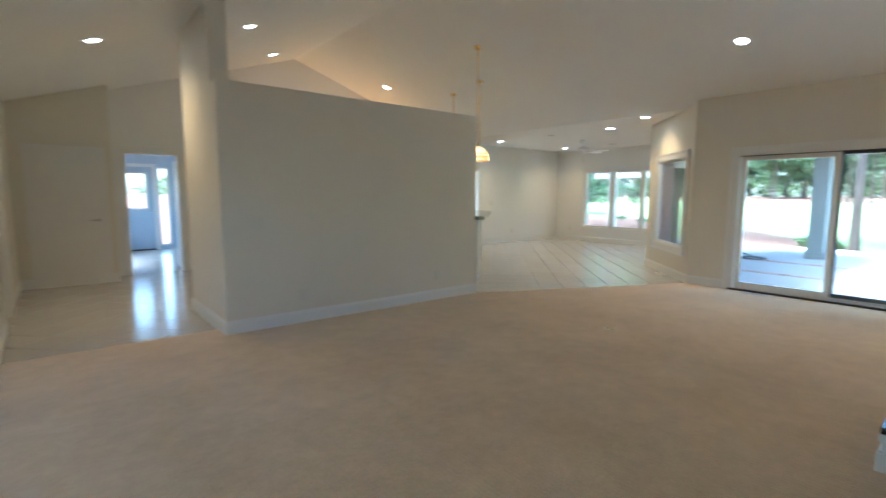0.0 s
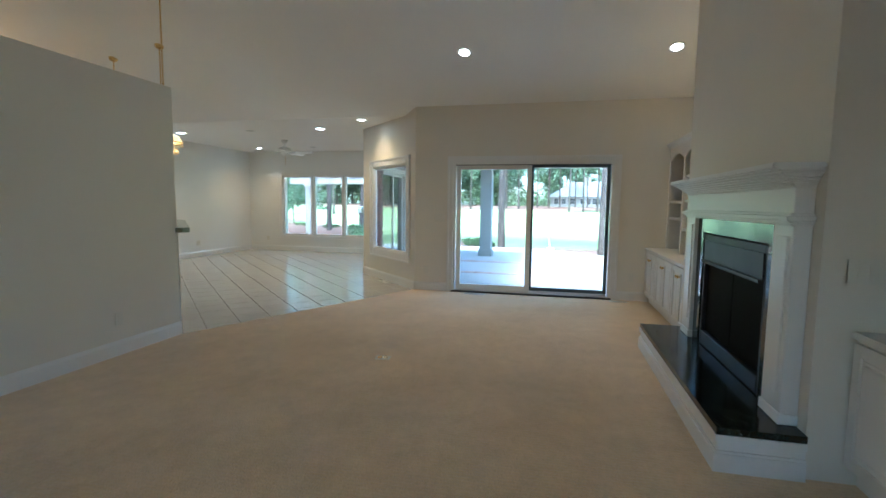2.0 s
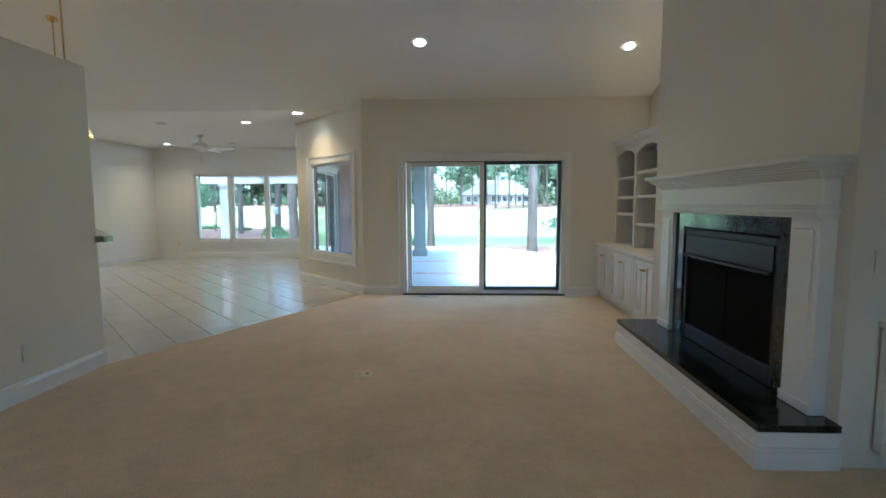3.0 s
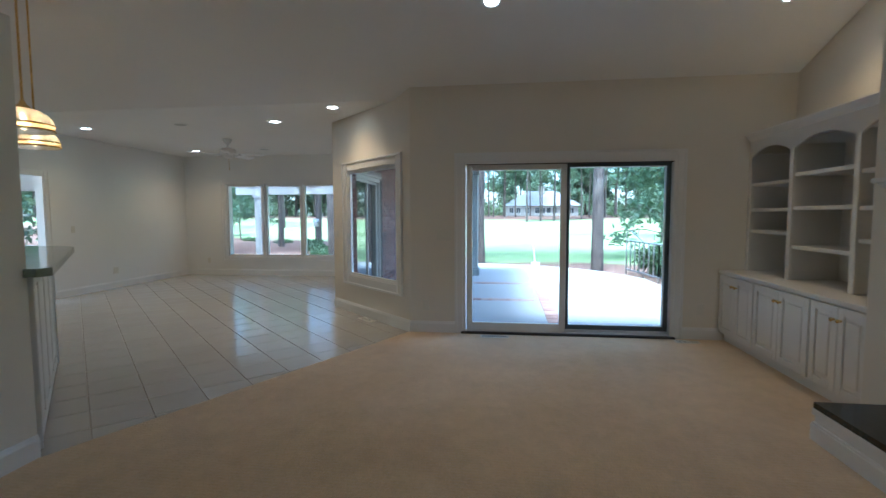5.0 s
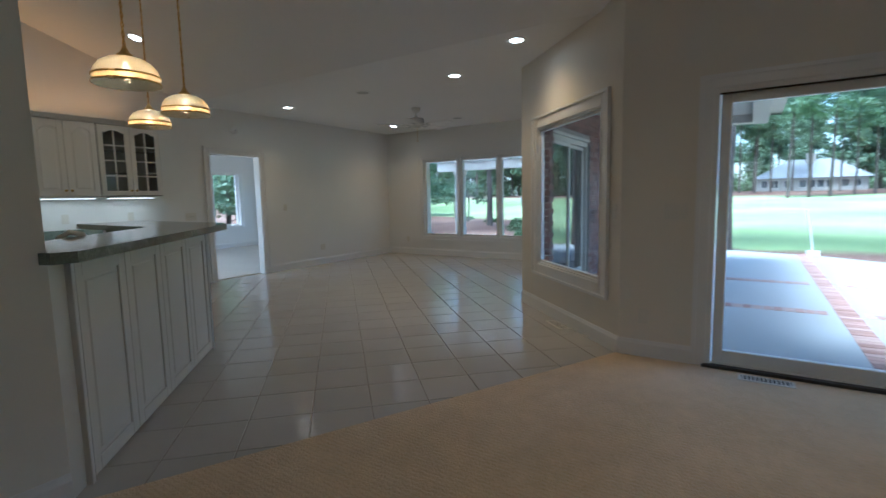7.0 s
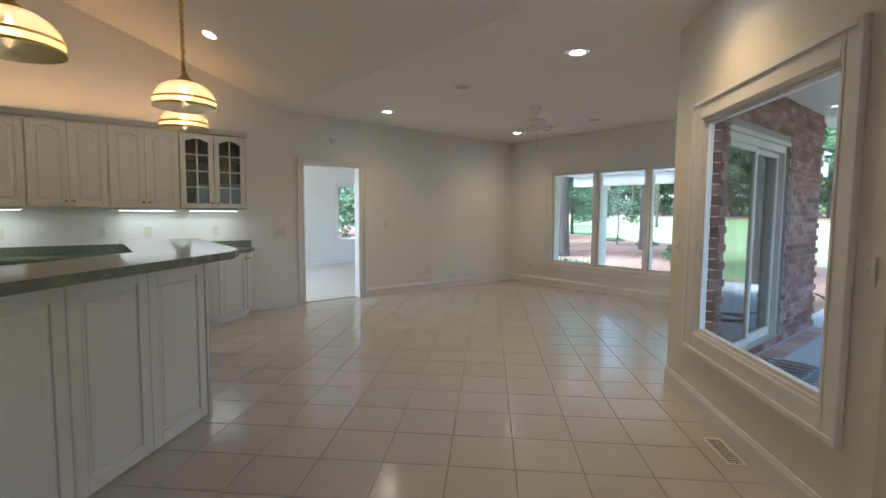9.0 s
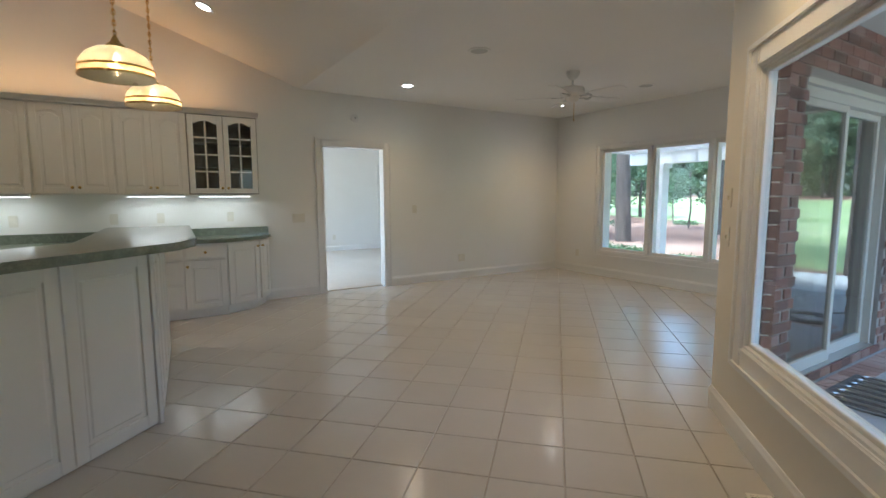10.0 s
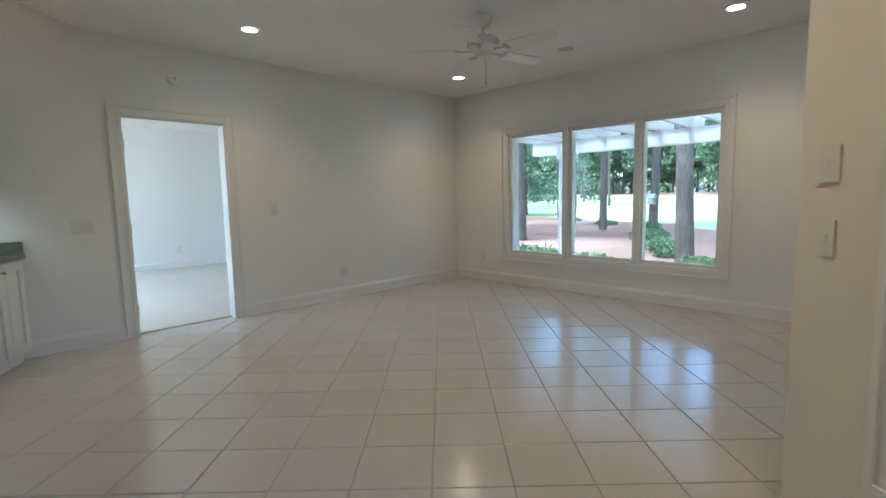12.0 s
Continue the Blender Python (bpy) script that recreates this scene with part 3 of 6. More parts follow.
def casing(parent, a0, a1, z0, z1, w=0.09, sill=False, y=0.0, material=None):
    """Boards round an opening, on the room face, with a stepped profile."""
    def board(name, x0, x1, k0, k1, upright):
        bm = bmesh.new()
        box(bm, x0, x1, y, y + 0.016, k0, k1)
        bevel(bm, 0.004)
        if upright:
            inner = x1 > (a0 + a1) / 2
            xs = (x1 - 0.028, x1 - 0.002) if inner else (x0 + 0.002, x0 + 0.028)
            box(bm, xs[0], xs[1], y + 0.012, y + 0.030, k0 + 0.004, k1 - 0.004)
            xi = (x0 + 0.006, x0 + 0.022) if inner else (x1 - 0.022, x1 - 0.006)
            box(bm, xi[0], xi[1], y + 0.012, y + 0.021, k0 + 0.004, k1 - 0.004)
        else:
            zs = (k1 - 0.028, k1 - 0.002) if k0 > (z0 + z1) / 2 else (k0 + 0.002, k0 + 0.028)
            box(bm, x0 - w + 0.03, x1 + w - 0.03, y + 0.012, y + 0.030, zs[0], zs[1])
            zi = (k0 + 0.006, k0 + 0.022) if k0 > (z0 + z1) / 2 else (k1 - 0.022, k1 - 0.006)
            box(bm, x0, x1, y + 0.012, y + 0.021, zi[0], zi[1])
        part(name, bm, material or TRIM, parent)
    board("casing", a0 - w, a0, z0 if not sill else z0 - w, z1 + w, True)
    board("casing", a1, a1 + w, z0 if not sill else z0 - w, z1 + w, True)
    board("casing", a0, a1, z1, z1 + w, False)
    if sill:
        board("casing", a0, a1, z0 - w, z0, False)


def reveal(parent, a0, a1, z0, z1, depth, t=0.014, sill=True, material=None):
    """The lining boards of an opening, from the room face inwards."""
    runs = [(a0, a0 + t, z0, z1), (a1 - t, a1, z0, z1), (a0 + t, a1 - t, z1 - t, z1)]
    if sill:
        runs.append((a0 + t, a1 - t, z0, z0 + t))
    for x0, x1, k0, k1 in runs:
        bm = bmesh.new()
        box(bm, x0, x1, -depth, 0.004, k0, k1)
        part("lining", bm, material or TRIM, parent)


def sash(parent, a0, a1, z0, z1, y, w=0.045, bottom=None, depth=0.04, material=None, pane=None, name="window_frame"):
    b = bottom or w
    bm = bmesh.new()
    for x0, x1, k0, k1 in ((a0, a0 + w, z0, z1), (a1 - w, a1, z0, z1), (a0 + w, a1 - w, z1 - w, z1), (a0 + w, a1 - w, z0, z0 + b)):
        box(bm, x0, x1, y - depth / 2, y + depth / 2, k0, k1)
    bevel(bm, 0.004, 1)
    fr = part(name, bm, material or TRIM, parent)
    bm = bmesh.new()
    box(bm, a0 + w - 0.005, a1 - w + 0.005, y - 0.003, y + 0.003, z0 + b - 0.005, z1 - w + 0.005)
    gl = part("pane", bm, pane or GLASS, fr, "clear window glass")
    gl.visible_shadow = False
    return fr


def window(name, label, m, a0, a1, z0, z1, panes, w=0.09, glass_at=-0.10, depth=0.26, rim=0.045):
    win = thing(name, label, "window", m, kind="structure")
    casing(win, a0, a1, z0, z1, w, True)
    reveal(win, a0, a1, z0, z1, depth)
    for p0, p1 in panes:
        sash(win, p0, p1, z0 + 0.014, z1 - 0.014, glass_at, rim)
    return win


EAST_FACE = pose(EAST, 0, 0, 0, 0, 90)
NORTH_FACE = pose(0, NORTH, 0, 0, 0, 180)
triple = window("window_1", "white triple window looking out to pines and lawn", EAST_FACE, TW[0], TW[1], TW[2], TW[3],
                ((5.834, 6.69), (6.72, 7.60), (7.655, 8.536)), glass_at=-0.06)
for y in (6.705, 7.6275):
    bm = bmesh.new()
    box(bm, y - 0.035, y + 0.035, -0.20, 0.010, TW[2] + 0.014, TW[3] - 0.014)
    bevel(bm, 0.006)
    part("mullion", bm, TRIM, triple)
angled = window("window_2", "white-cased fixed window in the angled wall", DIAG, 0.29, 1.585, 0.53, 1.99, ((0.304, 1.571),), w=0.13, glass_at=-0.035, depth=0.065, rim=0.024)
# brick lining of the opening, outside the glass
bm = bmesh.new()
box(bm, 0.0, 0.014, -0.125, -0.07, 0.004, 0.068)
bevel(bm, 0.003, 1)
lining = part("brick", bm, BRICK, angled)
lining.location = (0.291, 0, 0.535)
for i in range(1, 40):
    o = new("brick", lining.data)
    o.parent = angled
    o.location = (0.291 + 0.004 * (i * 7 % 3) / 3 if i < 20 else 1.568 - 0.004 * (i * 5 % 3) / 3, 0, 0.535 + 0.073 * (i % 20))

window("window_7", "wide white-cased window in the end wall", pose(-3.0, 0, 0, 0, 0, -90), -2.9, -1.3, 0.75, 2.1, ((-2.886, -2.1), (-2.1, -1.314)), depth=0.2)

# sliding patio door
sl = thing("door_1", "white sliding patio door with a dark-framed screen", "patio door", pose(SLIDER_X, 0, 0, 0, 0, 90), kind="structure")
casing(sl, SL[0], SL[1], 0.012, SL[3], 0.095)
reveal(sl, SL[0], SL[1], 0.0, SL[3], 0.22, 0.03, False)
bm = bmesh.new()
box(bm, SL[0] - 0.02, SL[1] + 0.02, -0.01, 0.04, 0.010, 0.032)
part("threshold", bm, RUBBER, sl, "dark rubber threshold strip")
bm = bmesh.new()
box(bm, SL[0] + 0.03, SL[1] - 0.03, -0.22, -0.01, -0.05, 0.035)
part("sill", bm, TRIM, sl)
bm = bmesh.new()
box(bm, SL[0] + 0.03, SL[1] - 0.03, -0.03, -0.006, SL[3] - 0.040, SL[3] - 0.031)
part("head_track", bm, RUBBER, sl, "dark sliding track")
sash(sl, 1.46, 2.58, 0.035, 1.945, -0.06, 0.065, 0.095, 0.045, name="door_panel")
sash(sl, 0.35, 1.49, 0.035, 1.945, -0.12, 0.045, 0.085, 0.045, name="door_panel")
bm = bmesh.new()
for x0, x1, k0, k1 in ((0.352, 0.397, 0.075, 1.95), (1.425, 1.455, 0.075, 1.95), (0.397, 1.425, 1.905, 1.95), (0.397, 1.425, 0.075, 0.125)):
    box(bm, x0, x1, -0.065, -0.045, k0, k1)
bevel(bm, 0.003, 1)
part("screen_panel", bm, DARKFRAME, sl, "dark metal screen frame")
bm = bmesh.new()
box(bm, 0.362, 0.385, -0.045, -0.010, 0.93, 1.12)
bevel(bm, 0.006)
part("door_handle", bm, BLACK, sl, "dark pull handle")

# patio door of the family room, seen from outside
fs = thing("door_2", "white sliding patio door in a brick wall", "patio door", pose(0, 4.63, 0, 0, 0, 180), kind="structure")
# panes darkened and frames in duller soffit paint, in place of porch shade
for p0, p1, y in ((-10.89, -10.09, 0.0), (-11.69, -10.86, -0.05)):
    sash(fs, p0, p1, 0.03, 2.01, y, 0.05, 0.09, 0.045, pane=DARKENED, name="door_panel", material=SOFFIT)
bm = bmesh.new()
box(bm, -11.72, -10.05, -0.10, 0.03, 2.01, 2.12)
box(bm, -11.72, -10.05, 0.0, 0.07, 2.08, 2.12)
box(bm, -11.72, -11.685, -0.10, 0.03, -0.05, 2.01)
box(bm, -10.095, -10.05, -0.10, 0.03, -0.05, 2.01)
part("door_frame", bm, SOFFIT, fs)
bm = bmesh.new()
box(bm, -11.72, -10.05, -0.10, 0.06, -0.05, 0.03)
part("sill", bm, STEEL, fs)
blinds = thing("vertical_blinds", "closed beige vertical blinds inside the patio door", "blinds", pose(0, 4.74, 0))
for i in range(9):
    bm = bmesh.new()
    box(bm, -0.001, 0.001, -0.042, 0.042, 0.05, 1.98)
    o = part("slat", bm, BLIND, blinds)
    o.matrix_local = pose(10.95 + i * 0.085, 0, 0, 0, 0, 62)
bm = bmesh.new()
box(bm, 10.05, 11.72, -0.03, 0.03, 1.98, 2.03)
part("head_rail", bm, TRIM, blinds)

# cased doorways
dw = thing("doorway_1", "white cased doorway with three hinges and no leaf", "doorway", NORTH_FACE, kind="structure")
casing(dw, -DW[1], -DW[0], 0.0, DW[3], 0.095)
reveal(dw, -DW[1], -DW[0], 0.0, DW[3], 0.14, 0.018, False)
for z in (0.25, 1.02, 1.80):
    bm = bmesh.new()
    box(bm, -DW[0] - 0.024, -DW[0] - 0.018, -0.06, -0.025, z - 0.045, z + 0.045)
    lathe(bm, [(0.006, -0.045), (0.006, 0.045)], 8, (-DW[0] - 0.026, -0.022, z))
    part("hinge", bm, STEEL, dw, "dull steel hinge")
lw = thing("doorway_2", "white cased doorway to the utility room", "doorway", NORTH_FACE, kind="structure")
casing(lw, -LW[1], -LW[0], 0.0, LW[3], 0.09)
reveal(lw, -LW[1], -LW[0], 0.0, LW[3], 0.14, 0.018, False)
hw = thing("doorway_3", "white cased doorway in the hall", "doorway", pose(-0.25, 0, 0, 0, 0, -90), kind="structure")
casing(hw, -7.05, -6.2, 0.0, 2.03, 0.09)
reveal(hw, -7.05, -6.2, 0.0, 2.03, 0.2, 0.018, False)


def door_leaf(bm, w, h, panels, t=0.035):
    """A leaf from x 0 to w whose panels (x0, x1, z0, z1) sit back between stiles and rails."""
    box(bm, 0, w, 0, t - 0.012, 0, h)
    xs = sorted({0.0, w} | {p for q in panels for p in q[:2]})
    zs = sorted({0.0, h} | {p for q in panels for p in q[2:]})
    for x0, x1 in zip(xs, xs[1:]):
        for z0, z1 in zip(zs, zs[1:]):
            cx, cz = (x0 + x1) / 2, (z0 + z1) / 2
            if not any(p[0] < cx < p[1] and p[2] < cz < p[3] for p in panels):
                box(bm, x0, x1, t - 0.012, t, z0, z1)
    for x0, x1, z0, z1 in panels:
        i = 0.035
        box(bm, x0 + i, x1 - i, t - 0.012, t - 0.003, z0 + i, z1 - i)


SIX = [(0.11, 0.36, 0.22, 0.78), (0.45, 0.70, 0.22, 0.78), (0.11, 0.36, 0.92, 1.52), (0.45, 0.70, 0.92, 1.52), (0.11, 0.36, 1.64, 1.90), (0.45, 0.70, 1.64, 1.90)]
# leaf added to keep outside light from entering through this open doorway
cd = thing("door_6", "white panelled leaf added to shut light out of the hall doorway", "door", pose(-0.33, 6.22, 0, 0, 0, 90), kind="structure")
bm = bmesh.new()
door_leaf(bm, 0.81, 2.0, SIX, 0.035)
for v in bm.verts:
    v.co.y = -v.co.y
part("door_leaf", bm, TRIM, cd)
hd = thing("door_3", "closed white panelled hall door with a lever handle", "door", pose(0.79, 8.955, 0, 0, 0, 180), kind="structure")
bm = bmesh.new()
door_leaf(bm, 0.81, 2.0, SIX, 0.035)
part("door_leaf", bm, TRIM, hd)
casing(hd, 0.0, 0.81, 0.0, 2.0, 0.08, y=0.005)
bm = bmesh.new()
lathe(bm, [(0.026, 0), (0.026, 0.006), (0.010, 0.012), (0.010, 0.04)], 16, m=pose(0.06, 0.04, 0.98, -90))
box(bm, 0.05, 0.17, 0.075, 0.087, 0.972, 0.99)
part("door_handle", bm, STEEL, hd, "dark lever handle")

ud = thing("door_4", "blue-grey outside door with a window in its upper half", "door", pose(2.15, 13.61, 0, 0, 0, 180), kind="structure")
bm = bmesh.new()
pierced(bm, 'x', 0.0, 0.85, -0.02, 0.02, 0.03, 2.03, [(0.14, 0.71, 1.02, 1.88)])
part("door_leaf", bm, BLUE, ud)
sash(ud, 0.12, 0.73, 1.0, 1.90, 0.02, 0.04, None, 0.03)
bm = bmesh.new()
box(bm, 0.0, 0.85, 0.0, 0.06, 0.0, 0.035)
part("threshold", bm, RUBBER, ud, "black threshold strip")
bm = bmesh.new()
lathe(bm, [(0.03, 0.0), (0.02, 0.03), (0.032, 0.05), (0.0, 0.07)], 12, m=pose(0.07, 0.02, 0.98, -90))
part("door_handle", bm, STEEL, ud, smooth=True)
casing(ud, 0.0, 0.85, 0.0, 2.03, 0.08)
side = thing("window_3", "narrow white sidelight beside the outside door", "window", pose(2.50, 13.61, 0, 0, 0, 180), kind="structure")
sash(side, 0.0, 0.26, 0.1, 2.03, -0.02, 0.04)
od = thing("door_5", "open white door leaf standing in the utility room", "door", pose(2.02, 9.70, 0, 0, 0, 84), kind="structure")
bm = bmesh.new()
door_leaf(bm, 0.81, 1.99, SIX, 0.035)
part("door_leaf", bm, TRIM, od)
for y0, y1, z0, z1, n in ((11.0, 12.3, 0.6, 2.06, "window_4"), (13.3, 14.26, 0.6, 2.06, "window_5")):
    window(n, "white-cased window of the carpeted room", EAST_FACE, y0, y1, z0, z1, ((y0 + 0.014, y1 - 0.014),), depth=0.2)

window("window_6", "white-cased window of the carpeted room", pose(0, 14.46, 0, 0, 0, 180), -12.25, -11.46, 0.6, 2.06, ((-12.236, -11.474),), depth=0.2)
# unseen window, added only to let more daylight into the bedroom
window("window_8", "unseen wide window added to light the carpeted room", pose(7.1, 0, 0, 0, 0, -90), -14.2, -10.2, 0.4, 2.3, ((-14.186, -12.8), (-12.8, -11.5), (-11.5, -10.214)), depth=0.1, glass_at=-0.05)
# added window out of view, lights the utility room's walls and floor
window("window_9", "unseen window added to light the utility room", pose(0.6, 0, 0, 0, 0, -90), -12.8, -10.6, 0.9, 2.1, ((-12.786, -10.614),), depth=0.1, glass_at=-0.05)


# ---- cabinet pieces ----
def arch_top(x0, x1, z_low, rise, n=10, shoulder=0.12):
    """Points from x0 to x1: flat shoulders, then a rise in the middle."""
    w = x1 - x0
    pts = [(x0, z_low)]
    for i in range(n + 1):
        u = i / n
        pts.append((x0 + w * (shoulder + (1 - 2 * shoulder) * u), z_low + rise * math.sin(math.pi * u) ** 0.7))
    pts.append((x1, z_low))
    return pts


def cabinet_door(parent, x0, x1, z0, z1, y, arch=False, glazed=False, knob=None, material=None, rail=0.058, m=None):
    """A framed door with a raised (or glazed) panel; knob: (x, z)."""
    mat = material or CABINET
    x0, x1, z0, z1 = x0 + 0.0025, x1 - 0.0025, z0 + 0.0025, z1 - 0.0025
    bm = bmesh.new()
    a, b, lo, hi = x0 + rail, x1 - rail, z0 + rail, z1 - rail
    t = 0.020
    box(bm, x0, a, y, y + t, z0, z1)
    box(bm, b, x1, y, y + t, z0, z1)
    box(bm, a, b, y, y + t, z0, lo)
    spring = hi - (0.035 if arch else 0)
    top = arch_top(a, b, spring, 0.035) if arch else [(a, spring), (b, spring)]
    prism_y(bm, top + [(b, z1), (a, z1)], y, y + t)
    bevel(bm, 0.003, 1)
    door = part("door", bm, mat, parent)
    if not glazed:
        bm = bmesh.new()
        rings = []
        for g, dy in ((-0.002, 0.0), (-0.002, 0.008), (0.012, 0.008), (0.012, 0.011), (0.026, 0.011), (0.034, 0.017)):
            inner = arch_top(a + g, b - g, spring - g, 0.034) if arch else [(a + g, spring - g), (b - g, spring - g)]
            rings.append([bm.verts.new((px, y + dy, pz)) for px, pz in [(a + g, lo + g), *inner, (b - g, lo + g)]])
        for r0, r1 in zip(rings, rings[1:]):
            for k in range(len(r0)):
                bm.faces.new((r0[k - 1], r0[k], r1[k], r1[k - 1]))
        bm.faces.new(rings[0])
        bm.faces.new(rings[-1])
        bmesh.ops.recalc_face_normals(bm, faces=bm.faces[:])
        part("raised_panel", bm, mat, door)
    if glazed:
        bm = bmesh.new()
        mid = (a + b) / 2
        box(bm, mid - 0.008, mid + 0.008, y + 0.004, y + 0.017, lo, hi)
        for k in (1, 2, 3):
            zz = lo + (hi - lo) * k / 4
            box(bm, a, mid - 0.008, y + 0.004, y + 0.017, zz - 0.008, zz + 0.008)
            box(bm, mid + 0.008, b, y + 0.004, y + 0.017, zz - 0.008, zz + 0.008)
        part("muntin", bm, mat, door)
        bm = bmesh.new()
        box(bm, a - 0.004, b + 0.004, y + 0.001, y + 0.004, lo - 0.004, hi + 0.004)
        g = part("pane", bm, GLASS, door, "clear cabinet glass")
        g.visible_shadow = False
    if knob:
        bm = bmesh.new()
        lathe(bm, [(0.011, 0), (0.008, 0.004), (0.006, 0.012), (0.013, 0.018), (0.015, 0.024), (0.010, 0.030), (0.0, 0.032)], 14, m=pose(knob[0], y + t, knob[1], -90))
        part("knob", bm, BRASS, door, "polished brass knob", smooth=True)
    if m is not None:
        door.matrix_local = m
    return door


def drawer_front(parent, x0, x1, z0, z1, y, knob=True):
    bm = bmesh.new()
    box(bm, x0 + 0.0025, x1 - 0.0025, y, y + 0.014, z0 + 0.0025, z1 - 0.0025)
    box(bm, x0 + 0.02, x1 - 0.02, y + 0.010, y + 0.020, z0 + 0.018, z1 - 0.018)
    bevel(bm, 0.003, 1)
    d = part("drawer", bm, CABINET, parent)
    if knob:
        bm = bmesh.new()
        lathe(bm, [(0.011, 0), (0.006, 0.012), (0.013, 0.018), (0.015, 0.024), (0.0, 0.032)], 14, m=pose((x0 + x1) / 2, y + 0.02, (z0 + z1) / 2, -90))
        part("knob", bm, BRASS, d, "polished brass knob", smooth=True)


# ---- kitchen ----
def upper_unit(x_hi, x_lo, glazed=False):
    """A wall cupboard; the two doors meet in the middle."""
    w = x_hi - x_lo
    u = thing("wall_cabinet", "white wall cupboard with %s doors and brass knobs" % ("two glazed" if glazed else "two arched"), "cabinet", pose(x_hi, NORTH - 0.002, 1.375, 0, 0, 180), "kitchen wall cupboards")
    if glazed:
        for c in ((0, 0.018, 0, 0.32, 0, 0.90), (w - 0.018, w, 0, 0.32, 0, 0.90), (0.018, w - 0.018, 0, 0.32, 0, 0.018), (0.018, w - 0.018, 0, 0.32, 0.882, 0.90), (0.018, w - 0.018, 0, 0.01, 0.018, 0.882), (w / 2 - 0.012, w / 2 + 0.012, 0.30, 0.32, 0.018, 0.882)):
            bm = bmesh.new()
            box(bm, *c)
            part("board", bm, DARKIN, u)
    else:
        bm = bmesh.new()
        box(bm, 0, w, 0, 0.32, 0, 0.90)
        part("body", bm, CABINET, u)
    if glazed:
        for z in (0.31, 0.60):
            bm = bmesh.new()
            box(bm, 0.018, w - 0.018, 0.012, 0.27, z - 0.009, z + 0.009)
            part("shelf", bm, DARKIN, u)
        bm = bmesh.new()
        box(bm, -0.003, 0.0, 0.0, 0.32, 0, 0.90)
        part("side_panel", bm, CABINET, u)
    cabinet_door(u, 0.008, w / 2, 0.008, 0.892, 0.321, True, glazed, (w / 2 - 0.03, 0.07))
    cabinet_door(u, w / 2, w - 0.008, 0.008, 0.892, 0.321, True, glazed, (w / 2 + 0.03, 0.07))


edges = [7.49, 6.74, 6.06, 5.385, 4.71, 4.035, 3.36]
for k, (a, b) in enumerate(zip(edges, edges[1:])):
    upper_unit(a, b, k == 0)
bm = bmesh.new()
CROWN = [(0, 0), (0.345, 0), (0.350, 0.015), (0.375, 0.04), (0.385, 0.05), (0.385, 0.06), (0, 0.06)]
extrude_profile(bm, CROWN, 0, 4.17)
single("crown_moulding", bm, CABINET, "white crown moulding on top of the wall cupboards", "moulding", pose(7.51, NORTH - 0.002, 2.277, 0, 0, 180))


def strip_light(x_hi, w):
    s = thing("under_cabinet_light", "slim lit strip under a wall cupboard", "light", pose(x_hi, NORTH, 1.373, 0, 0, 180), "under-cabinet lights")
    bm = bmesh.new()
    box(bm, 0, w, 0.20, 0.29, -0.022, 0)
    bevel(bm, 0.004, 1)
    part("housing", bm, TRIM, s)
    bm = bmesh.new()
    box(bm, 0.01, w - 0.01, 0.215, 0.286, -0.026, -0.008)
    part("diffuser", bm, TUBE, s, "glowing diffuser")
    d = bpy.data.lights.new("strip_lamp", 'AREA')
    d.shape, d.size, d.size_y, d.energy, d.color = 'RECTANGLE', w - 0.05, 0.05, STRIP_POWER, (1.0, 0.93, 0.80)
    o = new("strip_lamp", d)
    o.parent = s
    o.matrix_local = pose(w / 2, 0.25, -0.032)


rope = thing("cupboard_top_light", "warm strip light hidden on top of the wall cupboards", "light", pose(0, 0, 2.338))
bm = bmesh.new()
box(bm, 3.6, 7.3, 9.27, 9.31, 0.0, 0.02)
bevel(bm, 0.004, 1)
part("housing", bm, TRIM, rope)
for x in (4.2, 5.4, 6.6):
    d = bpy.data.lights.new("cupboard_top_lamp", 'AREA')
    d.shape, d.size, d.size_y, d.energy, d.color = 'RECTANGLE', 1.1, 0.03, 0.24, (1.0, 0.46, 0.15)
    o = new("cupboard_top_lamp", d)
    o.parent = rope
    o.matrix_local = pose(x, 9.29, 0.03, 180)
for a in (7.40, 6.70, 5.34, 4.65):
    strip_light(a, 0.56)


def base_unit(x_hi, x_lo, kind):
    w, h = x_hi - x_lo, 0.835
    u = thing("base_cabinet", "white kitchen base cabinet with brass knobs", "cabinet", pose(x_hi, NORTH - 0.002, 0, 0, 0, 180), "kitchen base cabinets")
    bm = bmesh.new()
    box(bm, 0, w, 0, 0.615, 0.09, h)
    part("body", bm, CABINET, u)
    bm = bmesh.new()
    box(bm, 0, w, 0, 0.56, 0.0, 0.09)
    part("plinth", bm, CABINET, u)
    if kind == "drawers":
        for z0, z1 in ((0.66, 0.82), (0.39, 0.655), (0.11, 0.385)):
            drawer_front(u, 0.005, w - 0.005, z0, z1, 0.616)
    else:
        drawer_front(u, 0.005, w - 0.005, 0.66, 0.82, 0.616)
        if w > 0.5:
            cabinet_door(u, 0.005, w / 2, 0.11, 0.65, 0.616, knob=(w / 2 - 0.03, 0.59))
            cabinet_door(u, w / 2, w - 0.005, 0.11, 0.65, 0.616, knob=(w / 2 + 0.03, 0.59))
        else:
            cabinet_door(u, 0.005, w - 0.005, 0.11, 0.65, 0.616, knob=(w - 0.035, 0.59))


